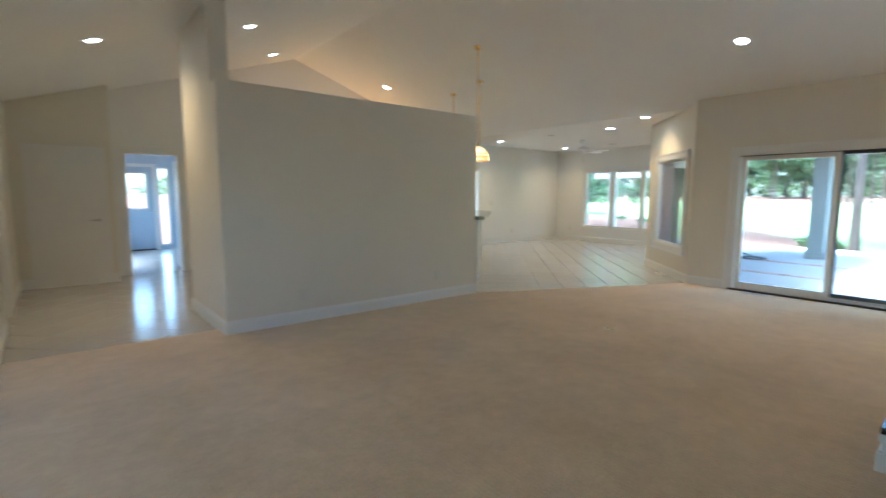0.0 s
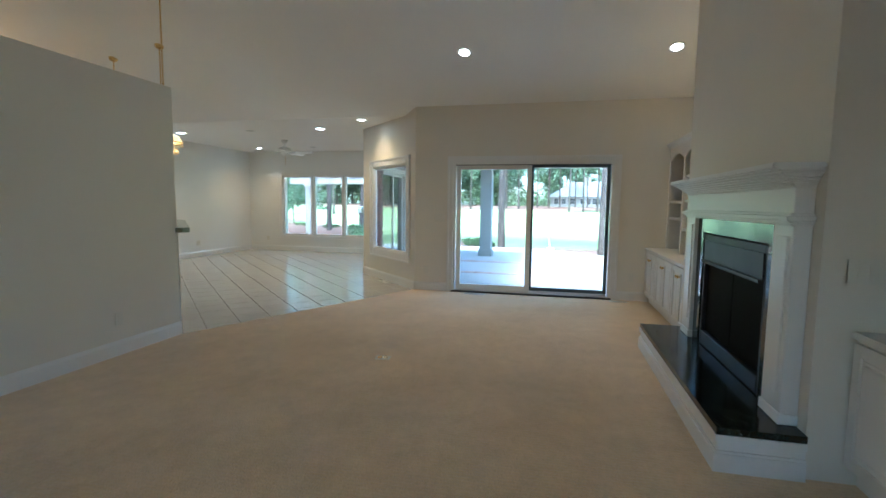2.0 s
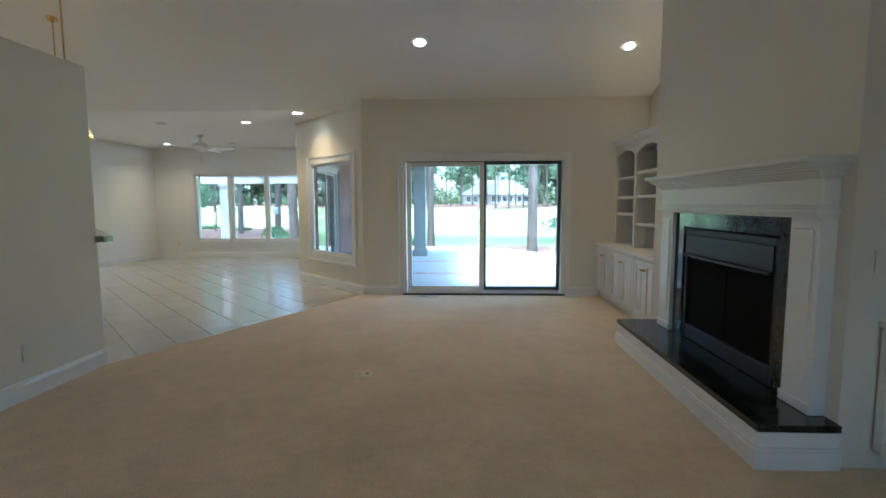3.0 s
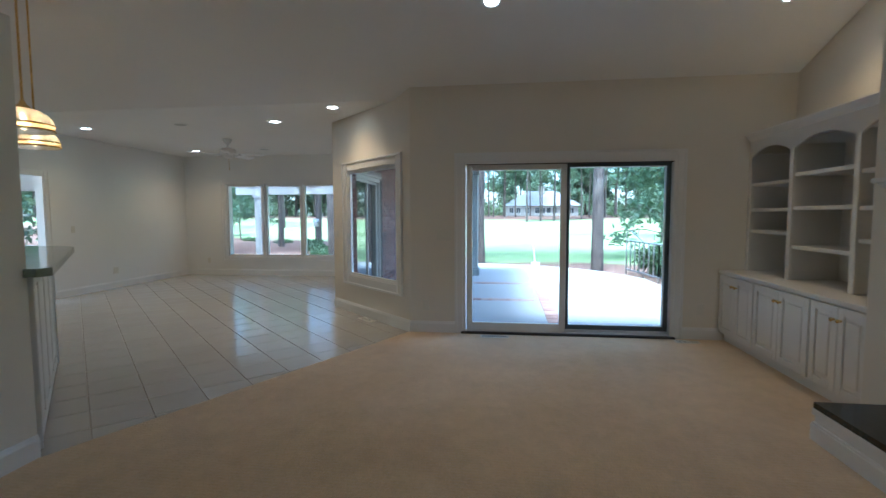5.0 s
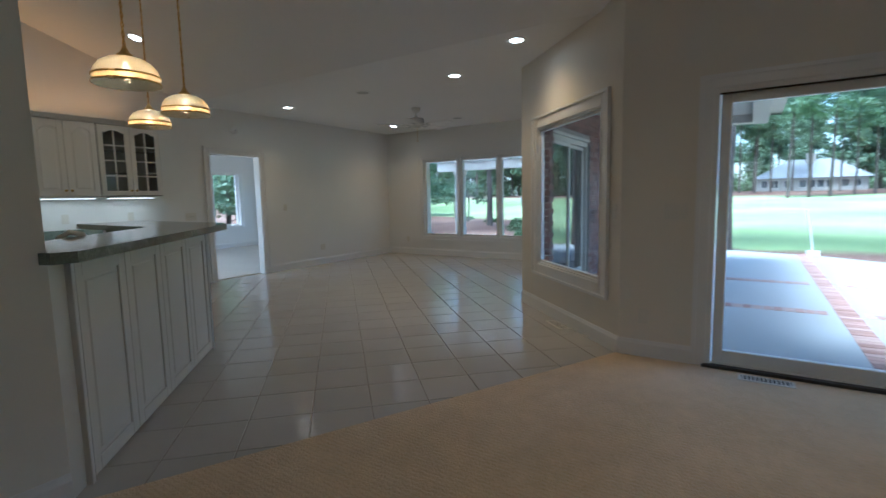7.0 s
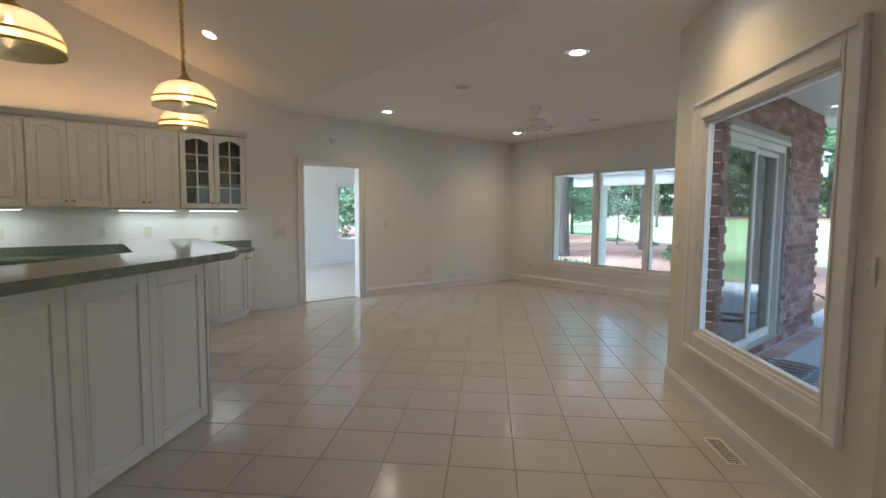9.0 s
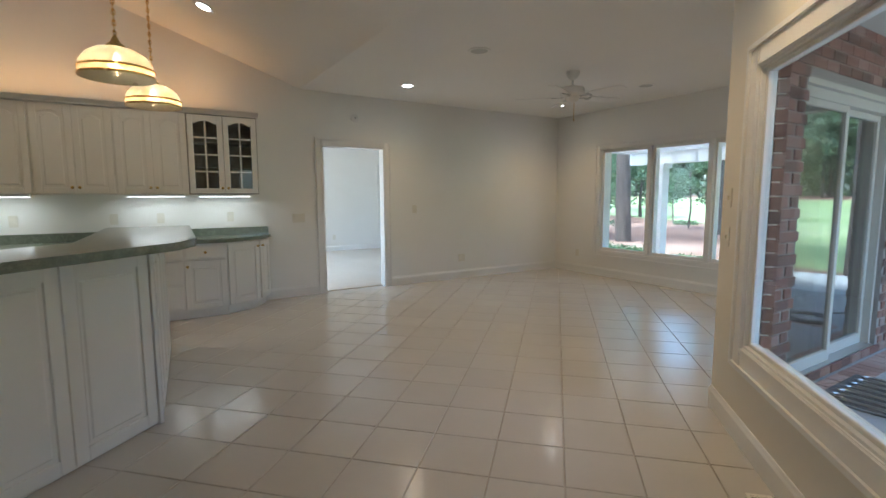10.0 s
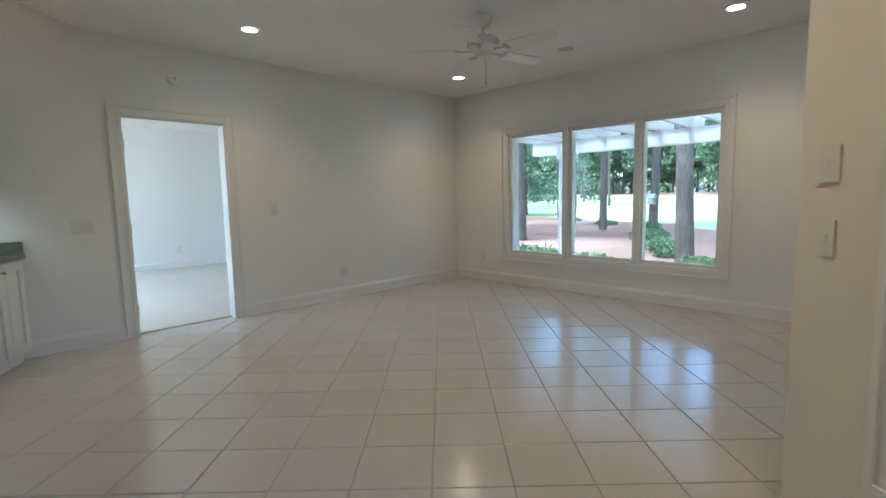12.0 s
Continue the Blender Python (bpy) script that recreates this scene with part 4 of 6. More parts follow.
for a, b, k in ((7.05, 6.62, "door"), (6.62, 6.22, "drawers"), (6.22, 5.5, "door"), (5.5, 4.8, "door"), (4.8, 4.1, "door"), (4.1, 3.4, "door")):
    base_unit(a, b, k)
corner = thing("corner_cabinet", "white angled end cabinet with two narrow doors", "cabinet", pose(0, 0, 0))
bm = bmesh.new()
prism(bm, [(7.052, NORTH - 0.002), (7.052, 8.925), (7.44, 9.14), (7.60, 9.42), (7.60, NORTH - 0.002)], 0.09, 0.835)
part("body", bm, CABINET, corner)
bm = bmesh.new()
prism(bm, [(7.052, NORTH - 0.002), (7.052, 8.98), (7.41, 9.18), (7.56, 9.44), (7.56, NORTH - 0.002)], 0.0, 0.09)
part("plinth", bm, CABINET, corner)
for p, q, kx in (((7.44, 9.14), (7.052, 8.925), 0.035), ((7.60, 9.42), (7.44, 9.14), None)):
    d = Vector((q[0] - p[0], q[1] - p[1], 0))
    w = d.length
    cabinet_door(corner, 0.006, w - 0.006, 0.11, 0.82, 0.002, knob=((kx if kx else w - 0.035), 0.76), m=pose(p[0], p[1], 0, 0, 0, math.degrees(math.atan2(d.y, d.x))))
wt = thing("kitchen_worktop", "grey-green laminate worktop with an upstand on the base cabinets", "worktop", pose(0, 0, 0))
bm = bmesh.new()
prism(bm, [(3.4, NORTH - 0.002), (3.4, 8.895), (7.06, 8.895), (7.47, 9.12), (7.64, 9.40), (7.64, NORTH - 0.002)], 0.836, 0.876)
bevel(bm, 0.008)
part("top", bm, LAMINATE, wt)
bm = bmesh.new()
box(bm, 3.4, 7.64, NORTH - 0.022, NORTH - 0.002, 0.876, 0.965)
bevel(bm, 0.004)
part("upstand", bm, LAMINATE, wt)

# breakfast bar
bar = thing("breakfast_bar", "white panelled breakfast bar between kitchen and family room", "breakfast bar", pose(0, 0, 0))
bm = bmesh.new()
prism(bm, [(4.752, 4.80), (4.84, 4.885), (6.31, 6.31), (6.41, 7.88), (6.20, 7.90), (6.10, 6.41), (4.752, 5.10)], 0.0, 1.04)
part("body", bm, CABINET, bar)
face = math.hypot(6.31 - 4.84, 6.31 - 4.885)
BARFACE = pose(6.31, 6.31, 0, 0, 0, math.degrees(math.atan2(4.885 - 6.31, 4.84 - 6.31)))
w4 = (face - 0.05) / 4
for i in range(4):
    cabinet_door(bar, 0.025 + i * w4, 0.025 + (i + 1) * w4, 0.015, 1.03, 0.001, rail=0.07, m=BARFACE)
for x0 in (-0.006, face - 0.024):
    bm = bmesh.new()
    box(bm, x0, x0 + 0.026, 0.0, 0.026, 0.0, 1.038, BARFACE)
    bevel(bm, 0.003, 1)
    part("corner_post", bm, TRIM, bar)
BAREND = pose(6.41, 7.88, 0, 0, 0, math.degrees(math.atan2(6.31 - 7.88, 6.31 - 6.41)))
for i in range(4):
    cabinet_door(bar, 0.02 + i * 0.383, 0.02 + (i + 1) * 0.383, 0.015, 1.03, 0.001, rail=0.07, m=BAREND)
bm = bmesh.new()
prism(bm, [(4.72, 4.77), (4.74, 4.71), (4.83, 4.70), (6.46, 6.19), (6.57, 6.42), (6.64, 8.00), (6.02, 8.02), (5.95, 6.48), (4.762, 5.34), (4.754, 4.77)], 1.04, 1.088)
bevel(bm, 0.012, 3)
single("bar_top", bm, LAMINATE, "thick grey-green laminate top with rounded edges on the bar", "worktop", smooth=True)
# sink counter behind the bar, with its tap
sc = thing("sink_counter", "low kitchen counter with a dark sink behind the bar", "worktop", pose(0, 0, 0))
bm = bmesh.new()
prism(bm, [(4.752, 5.06), (6.10, 6.40), (6.19, 7.80), (5.65, 7.80), (5.56, 6.60), (4.752, 5.85)], 0.0, 0.84)
part("body", bm, CABINET, sc)
bm = bmesh.new()
prism(bm, [(4.752, 5.055), (6.10, 6.395), (6.19, 7.80), (5.62, 7.82), (5.53, 6.60), (4.752, 5.88)], 0.841, 0.876)
part("top", bm, LAMINATE, sc)
bm = bmesh.new()
prism(bm, [(4.753, 5.056), (6.106, 6.385), (6.196, 7.80), (6.184, 7.80), (6.094, 6.392), (4.753, 5.072)], 0.877, 1.039)
part("upstand", bm, LAMINATE, sc)
tap = thing("kitchen_tap", "pale curved kitchen tap on the sink counter", "tap", pose(5.30, 5.82, 0.876, 0, 0, 135))
bm = bmesh.new()
lathe(bm, [(0.03, 0), (0.028, 0.02), (0.018, 0.03), (0.016, 0.08)], 14)
part("base", bm, PLATE, tap, smooth=True)
bm = bmesh.new()
tube(bm, [(0, 0, 0.07), (0, 0, 0.16), (0.04, 0, 0.22), (0.11, 0, 0.235), (0.17, 0, 0.20), (0.19, 0, 0.15)], 0.016, 10)
part("spout", bm, PLATE, tap, smooth=True)


def pendant(x, y, z):
    """z: the shade's rim."""
    p = thing("pendant_lamp", "brass pendant with a lit ribbed glass dome on a chain", "pendant lamp", pose(x, y, z) @ Matrix.Scale(0.86, 4), "pendants over the bar")
    top = (vault(x) - z) / 0.86
    bm = bmesh.new()
    lathe(bm, [(0.205, 0.0), (0.204, 0.05), (0.190, 0.095), (0.160, 0.135), (0.11, 0.165), (0.05, 0.182), (0.045, 0.178), (0.105, 0.160), (0.155, 0.131), (0.185, 0.092), (0.199, 0.05), (0.200, 0.0)], 40)
    part("shade", bm, PENDANT_GLASS, p, "lit milky glass dome", smooth=True)
    for zz, r, hh in ((-0.006, 0.211, 0.014), (0.040, 0.209, 0.012)):
        bm = bmesh.new()
        lathe(bm, [(r - 0.008, zz), (r, zz), (r + 0.002, zz + hh / 2), (r, zz + hh), (r - 0.008, zz + hh)], 40)
        part("rim", bm, BRASS, p, "brass band", smooth=True)
    bm = bmesh.new()
    lathe(bm, [(0.055, 0.178), (0.05, 0.195), (0.03, 0.21), (0.018, 0.235), (0.012, 0.25), (0.0, 0.255)], 20)
    part("cap", bm, BRASS, p, smooth=True)
    bm = bmesh.new()
    n = int((top - 0.27) / 0.032)
    for i in range(n):
        m = pose(0, 0, 0.25 + i * 0.032 + 0.016, 90, 0, 90 * (i % 2))
        ring = [(0.010 * math.cos(a), 0.021 * math.sin(a)) for a in (2 * math.pi * k / 8 for k in range(9))]
        tube(bm, [m @ Vector((u, v, 0)) for u, v in ring], 0.0035, 5)
    part("chain", bm, BRASS, p)
    bm = bmesh.new()
    lathe(bm, [(0.004, 0.24), (0.004, top)], 6)
    part("cord", bm, BRASS, p)
    bm = bmesh.new()
    lathe(bm, [(0.015, top - 0.05), (0.05, top - 0.035), (0.065, top - 0.01), (0.065, top + 0.03)], 20)
    part("canopy", bm, BRASS, p, smooth=True)
    bm = bmesh.new()
    lathe(bm, [(0.0, 0.06), (0.018, 0.066), (0.024, 0.085), (0.016, 0.12), (0.012, 0.15)], 16)
    part("bulb", bm, BULB, p, "glowing bulb", smooth=True)
    d = bpy.data.lights.new("pendant_lamp_light", 'POINT')
    d.energy, d.color, d.shadow_soft_size = PENDANT_POWER, WARM, 0.04
    o = new("pendant_lamp_light", d)
    o.parent = p
    o.matrix_local = pose(0, 0, 0.03)


for x, y, z in ((5.46, 5.53, 1.985), (6.23, 6.28, 1.99), (6.41, 7.22, 2.0)):
    pendant(x, y, z)

# ---- fireplace wall ----
BX0, BX1, BY = 3.33, 5.72, -0.12
bm = bmesh.new()
FB = (3.77, 4.97, 0.26, 1.15)
pierced(bm, 'x', BX0, BX1, SOUTH, BY, -0.1, 4.6, [(FB[0] - 0.12, FB[1] + 0.12, 0.23, 1.23)])
clip_vault(bm)
structure("wall_chimney_breast", bm, WALL, "cream painted chimney breast")
fp = thing("fireplace", "white classical mantel with dark green marble surround", "fireplace", pose(0, BY, 0))
for x0, x1 in ((3.42, 3.645), (5.12, 5.345)):
    bm = bmesh.new()
    box(bm, x0, x1, 0, 0.085, 0.242, 1.30)
    box(bm, x0 + 0.04, x1 - 0.04, 0.08, 0.095, 0.40, 1.21)
    box(bm, x0 - 0.008, x1 + 0.008, 0, 0.094, 0.242, 0.30)
    bevel(bm, 0.004, 1)
    part("pilaster", bm, TRIM, fp)
bm = bmesh.new()
box(bm, 3.42, 5.345, 0, 0.09, 1.30, 1.50)
bevel(bm, 0.004, 1)
part("frieze", bm, TRIM, fp)
for levels in ([(1.265, 1.28, 0.012), (1.28, 1.292, 0.026), (1.292, 1.315, 0.040), (1.315, 1.33, 0.018)],
               [(1.455, 1.470, 0.010), (1.470, 1.480, 0.022), (1.480, 1.492, 0.036), (1.492, 1.505, 0.052), (1.505, 1.519, 0.072), (1.519, 1.532, 0.092), (1.532, 1.545, 0.108)]):
    bm = bmesh.new()
    for z0, z1, o in levels:
        box(bm, 3.42 - 0.65 * o, 5.345 + 0.65 * o, 0, 0.09 + o, z0, z1)
    bevel(bm, 0.003, 1)
    part("moulding", bm, TRIM, fp)
bm = bmesh.new()
box(bm, 3.34, 5.425, 0, 0.228, 1.545, 1.573)
bevel(bm, 0.006)
part("mantel_shelf", bm, TRIM, fp)
bm = bmesh.new()
pierced(bm, 'x', 3.645, 5.12, 0, 0.055, 0.242, 1.265, [(FB[0], FB[1], 0.242, FB[3])])
bevel(bm, 0.003, 1)
part("marble_surround", bm, GRANITE, fp, "polished dark green marble surround")
bm = bmesh.new()
for c in ((FB[0] + 0.012, FB[0] + 0.05, 0.245, 1.14), (FB[1] - 0.05, FB[1] - 0.012, 0.245, 1.14), (FB[0] + 0.05, FB[1] - 0.05, 1.09, 1.14), (FB[0] + 0.05, FB[1] - 0.05, 0.245, 0.355)):
    box(bm, c[0], c[1], 0.0, 0.045, c[2], c[3])
bevel(bm, 0.004, 1)
part("firebox_frame", bm, BLACK, fp, "black metal firebox frame")
bm = bmesh.new()
box(bm, FB[0] + 0.05, FB[1] - 0.05, 0.03, 0.055, 0.93, 1.09)
box(bm, FB[0] + 0.05, FB[1] - 0.05, 0.05, 0.075, 0.915, 0.935)
part("hood", bm, BLACK, fp, "black metal hood")
bm = bmesh.new()
x0, x1 = FB[0] - 0.10, FB[1] + 0.10
for c in ((x0, x1, -0.52, -0.50, 0.24, 1.22), (x0, x0 + 0.02, -0.50, 0.0, 0.24, 1.22), (x1 - 0.02, x1, -0.50, 0.0, 0.24, 1.22), (x0 + 0.02, x1 - 0.02, -0.50, 0.0, 1.20, 1.22), (x0 + 0.02, x1 - 0.02, -0.50, 0.0, 0.24, 0.26)):
    box(bm, *c)
part("firebox", bm, SOOT, fp, "sooty firebox lining")
for k in range(2):
    bm = bmesh.new()
    box(bm, FB[0] + 0.055 + k * 0.55, FB[0] + 0.595 + k * 0.55, 0.012, 0.018, 0.36, 0.915)
    part("mesh_curtain", bm, SOOT, fp, "dark wire-mesh curtain")
bm = bmesh.new()
prism(bm, [(3.31, BY + 0.002), (3.31, 0.28), (5.50, 0.28), (5.50, BY + 0.002)], 0.0, 0.203)
bevel(bm, 0.004, 1)
hearth = thing("hearth", "raised white-sided hearth with a dark marble slab", "hearth", pose(0, 0, 0))
part("base", bm, TRIM, hearth)
for z0, z1, o in ((0.0, 0.105, 0.016), (0.105, 0.12, 0.010), (0.165, 0.203, 0.012)):
    bm = bmesh.new()
    prism(bm, [(3.31 - o, BY + 0.002), (3.31 - o, 0.28 + o), (5.50 + o, 0.28 + o), (5.50 + o, BY + 0.002)], z0, z1)
    bevel(bm, 0.004, 1)
    part("skirting", bm, TRIM, hearth)
bm = bmesh.new()
prism(bm, [(3.302, BY + 0.003), (3.302, 0.288), (5.508, 0.288), (5.508, BY + 0.003)], 0.204, 0.24)
bevel(bm, 0.004, 1)
part("slab", bm, GRANITE, hearth, "polished dark green marble slab")

# ---- built-in shelves beside the fireplace ----
CX0, CX1 = 5.722, 7.876


def wall_cupboard(x0, x1, front, h, label, n=2):
    u = thing("low_cabinet", label, "cabinet", pose(x0, 0, 0), "low cabinets beside the fireplace")
    w = x1 - x0
    bm = bmesh.new()
    box(bm, 0, w, SOUTH, front, 0.10, h)
    part("body", bm, CABINET, u)
    bm = bmesh.new()
    box(bm, 0, w, SOUTH, front - 0.05, 0.0, 0.10)
    part("plinth", bm, CABINET, u)
    for i in range(n):
        a, b = 0.01 + i * (w - 0.02) / n, 0.01 + (i + 1) * (w - 0.02) / n
        kx = b - 0.035 if i % 2 == 0 else a + 0.035
        cabinet_door(u, a, b, 0.115, h - 0.012, front + 0.001, knob=(kx, h - 0.11))
    return u


for a, b in ((5.722, 6.34), (6.34, 7.17), (7.17, 7.876)):
    wall_cupboard(a, b, -0.175, 0.745, "white low cabinet with panelled doors and brass knobs")
bm = bmesh.new()
box(bm, CX0, CX1, SOUTH, -0.14, 0.746, 0.778)
bevel(bm, 0.006)
single("cabinet_top", bm, CABINET, "white painted top on the low cabinets", "worktop")
bc = thing("bookcase", "empty white built-in bookcase with three arched bays", "bookcase", pose(0, 0, 0))
DIV = (5.74, 6.31, 7.12, 7.858)
bm = bmesh.new()
box(bm, CX0, CX1, SOUTH + 0.002, SOUTH + 0.02, 0.779, 2.12)
part("back_panel", bm, CABINET, bc)
for x in DIV:
    bm = bmesh.new()
    box(bm, x - 0.018, x + 0.018, SOUTH + 0.02, -0.42, 0.779, 2.0)
    box(bm, x - 0.028 if x > 5.8 else x - 0.018, x + 0.028 if x < 7.8 else x + 0.018, -0.425, -0.405, 0.779, 1.96)
    bevel(bm, 0.003, 1)
    part("upright", bm, CABINET, bc)
HEIGHTS = ((1.18, 1.42, 1.69), (1.08, 1.43, 1.73), (1.20, 1.42, 1.68))
for (a, b), hs in zip(zip(DIV, DIV[1:]), HEIGHTS):
    for z in hs:
        bm = bmesh.new()
        box(bm, a + 0.019, b - 0.019, SOUTH + 0.021, -0.425, z - 0.02, z + 0.012)
        bevel(bm, 0.003, 1)
        part("shelf", bm, CABINET, bc)
    bm = bmesh.new()
    pts = [(a + 0.028 + (b - a - 0.056) * i / 14, 1.955 + 0.085 * math.sin(math.pi * i / 14) ** 0.8) for i in range(15)]
    prism_y(bm, [(a + 0.0, 1.955)] + pts + [(b, 1.955), (b, 2.13), (a, 2.13)], -0.425, -0.404)
    part("arched_valance", bm, CABINET, bc)
bm = bmesh.new()
extrude_profile(bm, [(SOUTH + 0.002, 2.13), (-0.40, 2.13), (-0.39, 2.15), (-0.37, 2.17), (-0.355, 2.19), (-0.355, 2.20), (SOUTH + 0.002, 2.20)], CX0, CX1)
part("cornice", bm, CABINET, bc)
wall_cupboard(2.57, 3.328, -0.30, 0.738, "white low cabinet with panelled doors and brass knobs")
wall_cupboard(1.81, 2.57, -0.30, 0.738, "white low cabinet with panelled doors and brass knobs")
bm = bmesh.new()
box(bm, 1.79, 3.328, SOUTH, -0.27, 0.739, 0.773)
bevel(bm, 0.006)
single("cabinet_top", bm, CABINET, "white painted top on the low cabinets", "worktop")


# ---- plates, vents, fittings ----
def plate(m, w=0.075, h=0.118, kind="outlet", n=1, dark=False):
    names = {"outlet": "wall_outlet", "switch": "light_switch"}
    labels = {"outlet": "small ivory socket plate on the wall", "switch": "small ivory switch plate on the wall"}
    t = thing(names[kind], labels[kind], kind, m)
    bm = bmesh.new()
    box(bm, -w / 2, w / 2, 0, 0.006, -h / 2, h / 2)
    bevel(bm, 0.003)
    part("plate", bm, PLATE, t)
    for i in range(n):
        cx = (i - (n - 1) / 2) * 0.046
        bm = bmesh.new()
        if kind == "switch":
            box(bm, cx - 0.005, cx + 0.005, 0.005, 0.016, -0.012, 0.012)
            part("toggle", bm, PLATE, t)
        else:
            for dz in (-0.022, 0.022):
                box(bm, cx - 0.014, cx + 0.014, 0.005, 0.008, dz - 0.014, dz + 0.014)
                for sx in (-0.006, 0.006):
                    box(bm, cx + sx - 0.0012, cx + sx + 0.0012, 0.0075, 0.0086, dz - 0.004, dz + 0.006)
            part("socket", bm, PLATE, t)
    return t


def on_slider_wall(y, z):
    return pose(SLIDER_X, y, z, 0, 0, 90)


def on_north(x, z):
    return pose(x, NORTH, z, 0, 0, 180)


plate(on_slider_wall(2.84, 1.14), 0.165, 0.118, "switch", 3)
plate(on_slider_wall(3.05, 0.33))
plate(on_slider_wall(0.14, 1.14), kind="switch")
plate(on_slider_wall(0.03, 0.34))
plate(on_north(8.04, 1.06), 0.165, 0.118, "switch", 3)
plate(on_north(9.80, 1.15), kind="switch")
plate(on_north(10.67, 0.34), 0.12, 0.118, "outlet", 2)
for x in (7.2, 6.45, 6.0, 5.15):
    plate(on_north(x, 1.10), kind="outlet")
plate(pose(EAST, 9.0, 0.34, 0, 0, 90))
for x, z, k in ((1.76, 1.09, "switch"), (2.20, 0.31, "outlet"), (4.05, 0.33, "outlet")):
    plate(pose(x, 4.78, z, 0, 0, 180), 0.12 if k == "switch" else 0.075, 0.118, k, 2 if k == "switch" else 1)
plate(pose(BX0, -0.31, 1.06, 0, 0, 90), 0.165, 0.118, "outlet", 2)
plate(DIAG @ pose(1.93, 0, 1.10), kind="switch")
plate(DIAG @ pose(0.09, 0, 1.14), kind="switch")
plate(DIAG @ pose(1.93, 0, 1.33), kind="switch")
plate(pose(9.4, 14.46, 0.35, 0, 0, 180))
plate(pose(10.2, 14.46, 0.35, 0, 0, 180))
det = thing("alarm_siren", "small round white alarm sounder on the wall", "alarm", on_north(8.86, 2.43))
bm = bmesh.new()
lathe(bm, [(0.058, 0), (0.058, 0.018), (0.045, 0.034), (0.02, 0.042), (0.0, 0.043)], 24, m=pose(0, 0, 0, -90))
part("body", bm, FANWHITE, det, smooth=True)
bm = bmesh.new()
lathe(bm, [(0.014, 0), (0.010, 0.008), (0.0, 0.009)], 14, m=pose(0, 0.042, 0, -90))
part("sounder", bm, STEEL, det)


def floor_vent(x, y, z, turn, w=0.32, d=0.11):
    t = thing("floor_vent", "beige metal floor register with louvre slots", "vent", pose(x, y, z, 0, 0, turn))
    bm = bmesh.new()
    pierced(bm, 'x', -w / 2, w / 2, -d / 2, d / 2, 0.0, 0.006)
    bevel(bm, 0.003, 1)
    part("frame", bm, PLATE, t)
    # dark sheet on the solid plate gives the shade between the louvres
    bm = bmesh.new()
    box(bm, -w / 2 + 0.02, w / 2 - 0.02, -d / 2 + 0.02, d / 2 - 0.02, 0.0058, 0.0068)
    part("grille", bm, RUBBER, t, "dark sheet for the shade in the slots")
    for i in range(12):
        bm = bmesh.new()
        cx = -w / 2 + 0.03 + i * (w - 0.06) / 11
        box(bm, cx - 0.005, cx + 0.005, -d / 2 + 0.02, d / 2 - 0.02, 0.0065, 0.009)
        part("slat", bm, PLATE, t)


floor_vent(7.74, 2.25, 0.010, 90)
floor_vent(8.47, 3.94, 0.0, 45)
floor_vent(12.68, 7.1, 0.0, 90)
floor_vent(7.74, 0.20, 0.010, 90, 0.25)
fo = thing("floor_outlet", "ivory floor socket plate with brass covers in the carpet", "outlet", pose(4.56, 2.54, 0.010, 0, 0, 8))
bm = bmesh.new()
box(bm, -0.05, 0.05, -0.065, 0.065, 0, 0.006)
bevel(bm, 0.003)
part("plate", bm, PLATE, fo)
bm = bmesh.new()
box(bm, -0.032, 0.032, -0.046, -0.006, 0.005, 0.008)
box(bm, -0.032, 0.032, 0.006, 0.046, 0.005, 0.008)
part("socket", bm, BRASS, fo, "small brass covers")
for x, y in ((9.15, 6.98), (11.85, 7.07)):
    t = thing("ceiling_speaker", "round grey-white ceiling speaker grille", "speaker", pose(x, y, FLAT_Z), "ceiling speakers")
    bm = bmesh.new()
    lathe(bm, [(0.095, -0.006), (0.108, -0.008), (0.116, -0.004), (0.116, 0.002), (0.095, 0.002)], 32)
    part("rim", bm, FANWHITE, t, smooth=True)
    bm = bmesh.new()
    lathe(bm, [(0.0, -0.009), (0.06, -0.008), (0.095, -0.005), (0.095, 0.0)], 32)
    part("grille", bm, SPEAKER, t, "perforated grille", smooth=True)

# ceiling fan
fan = thing("ceiling_fan", "white five-blade ceiling fan with a pull chain", "ceiling fan", pose(10.54, 7.08, FLAT_Z))
bm = bmesh.new()
lathe(bm, [(0.075, 0), (0.075, -0.02), (0.06, -0.06), (0.03, -0.085), (0.014, -0.09)][::-1], 24)
part("canopy", bm, FANWHITE, fan, smooth=True)
bm = bmesh.new()
lathe(bm, [(0.012, -0.17), (0.012, -0.05)], 12)
part("rod", bm, FANWHITE, fan)
bm = bmesh.new()
lathe(bm, [(0.0, -0.335), (0.05, -0.335), (0.07, -0.31), (0.075, -0.285), (0.12, -0.27), (0.135, -0.25), (0.135, -0.20), (0.12, -0.175), (0.06, -0.16), (0.02, -0.155)], 32)
part("motor", bm, FANWHITE, fan, smooth=True)
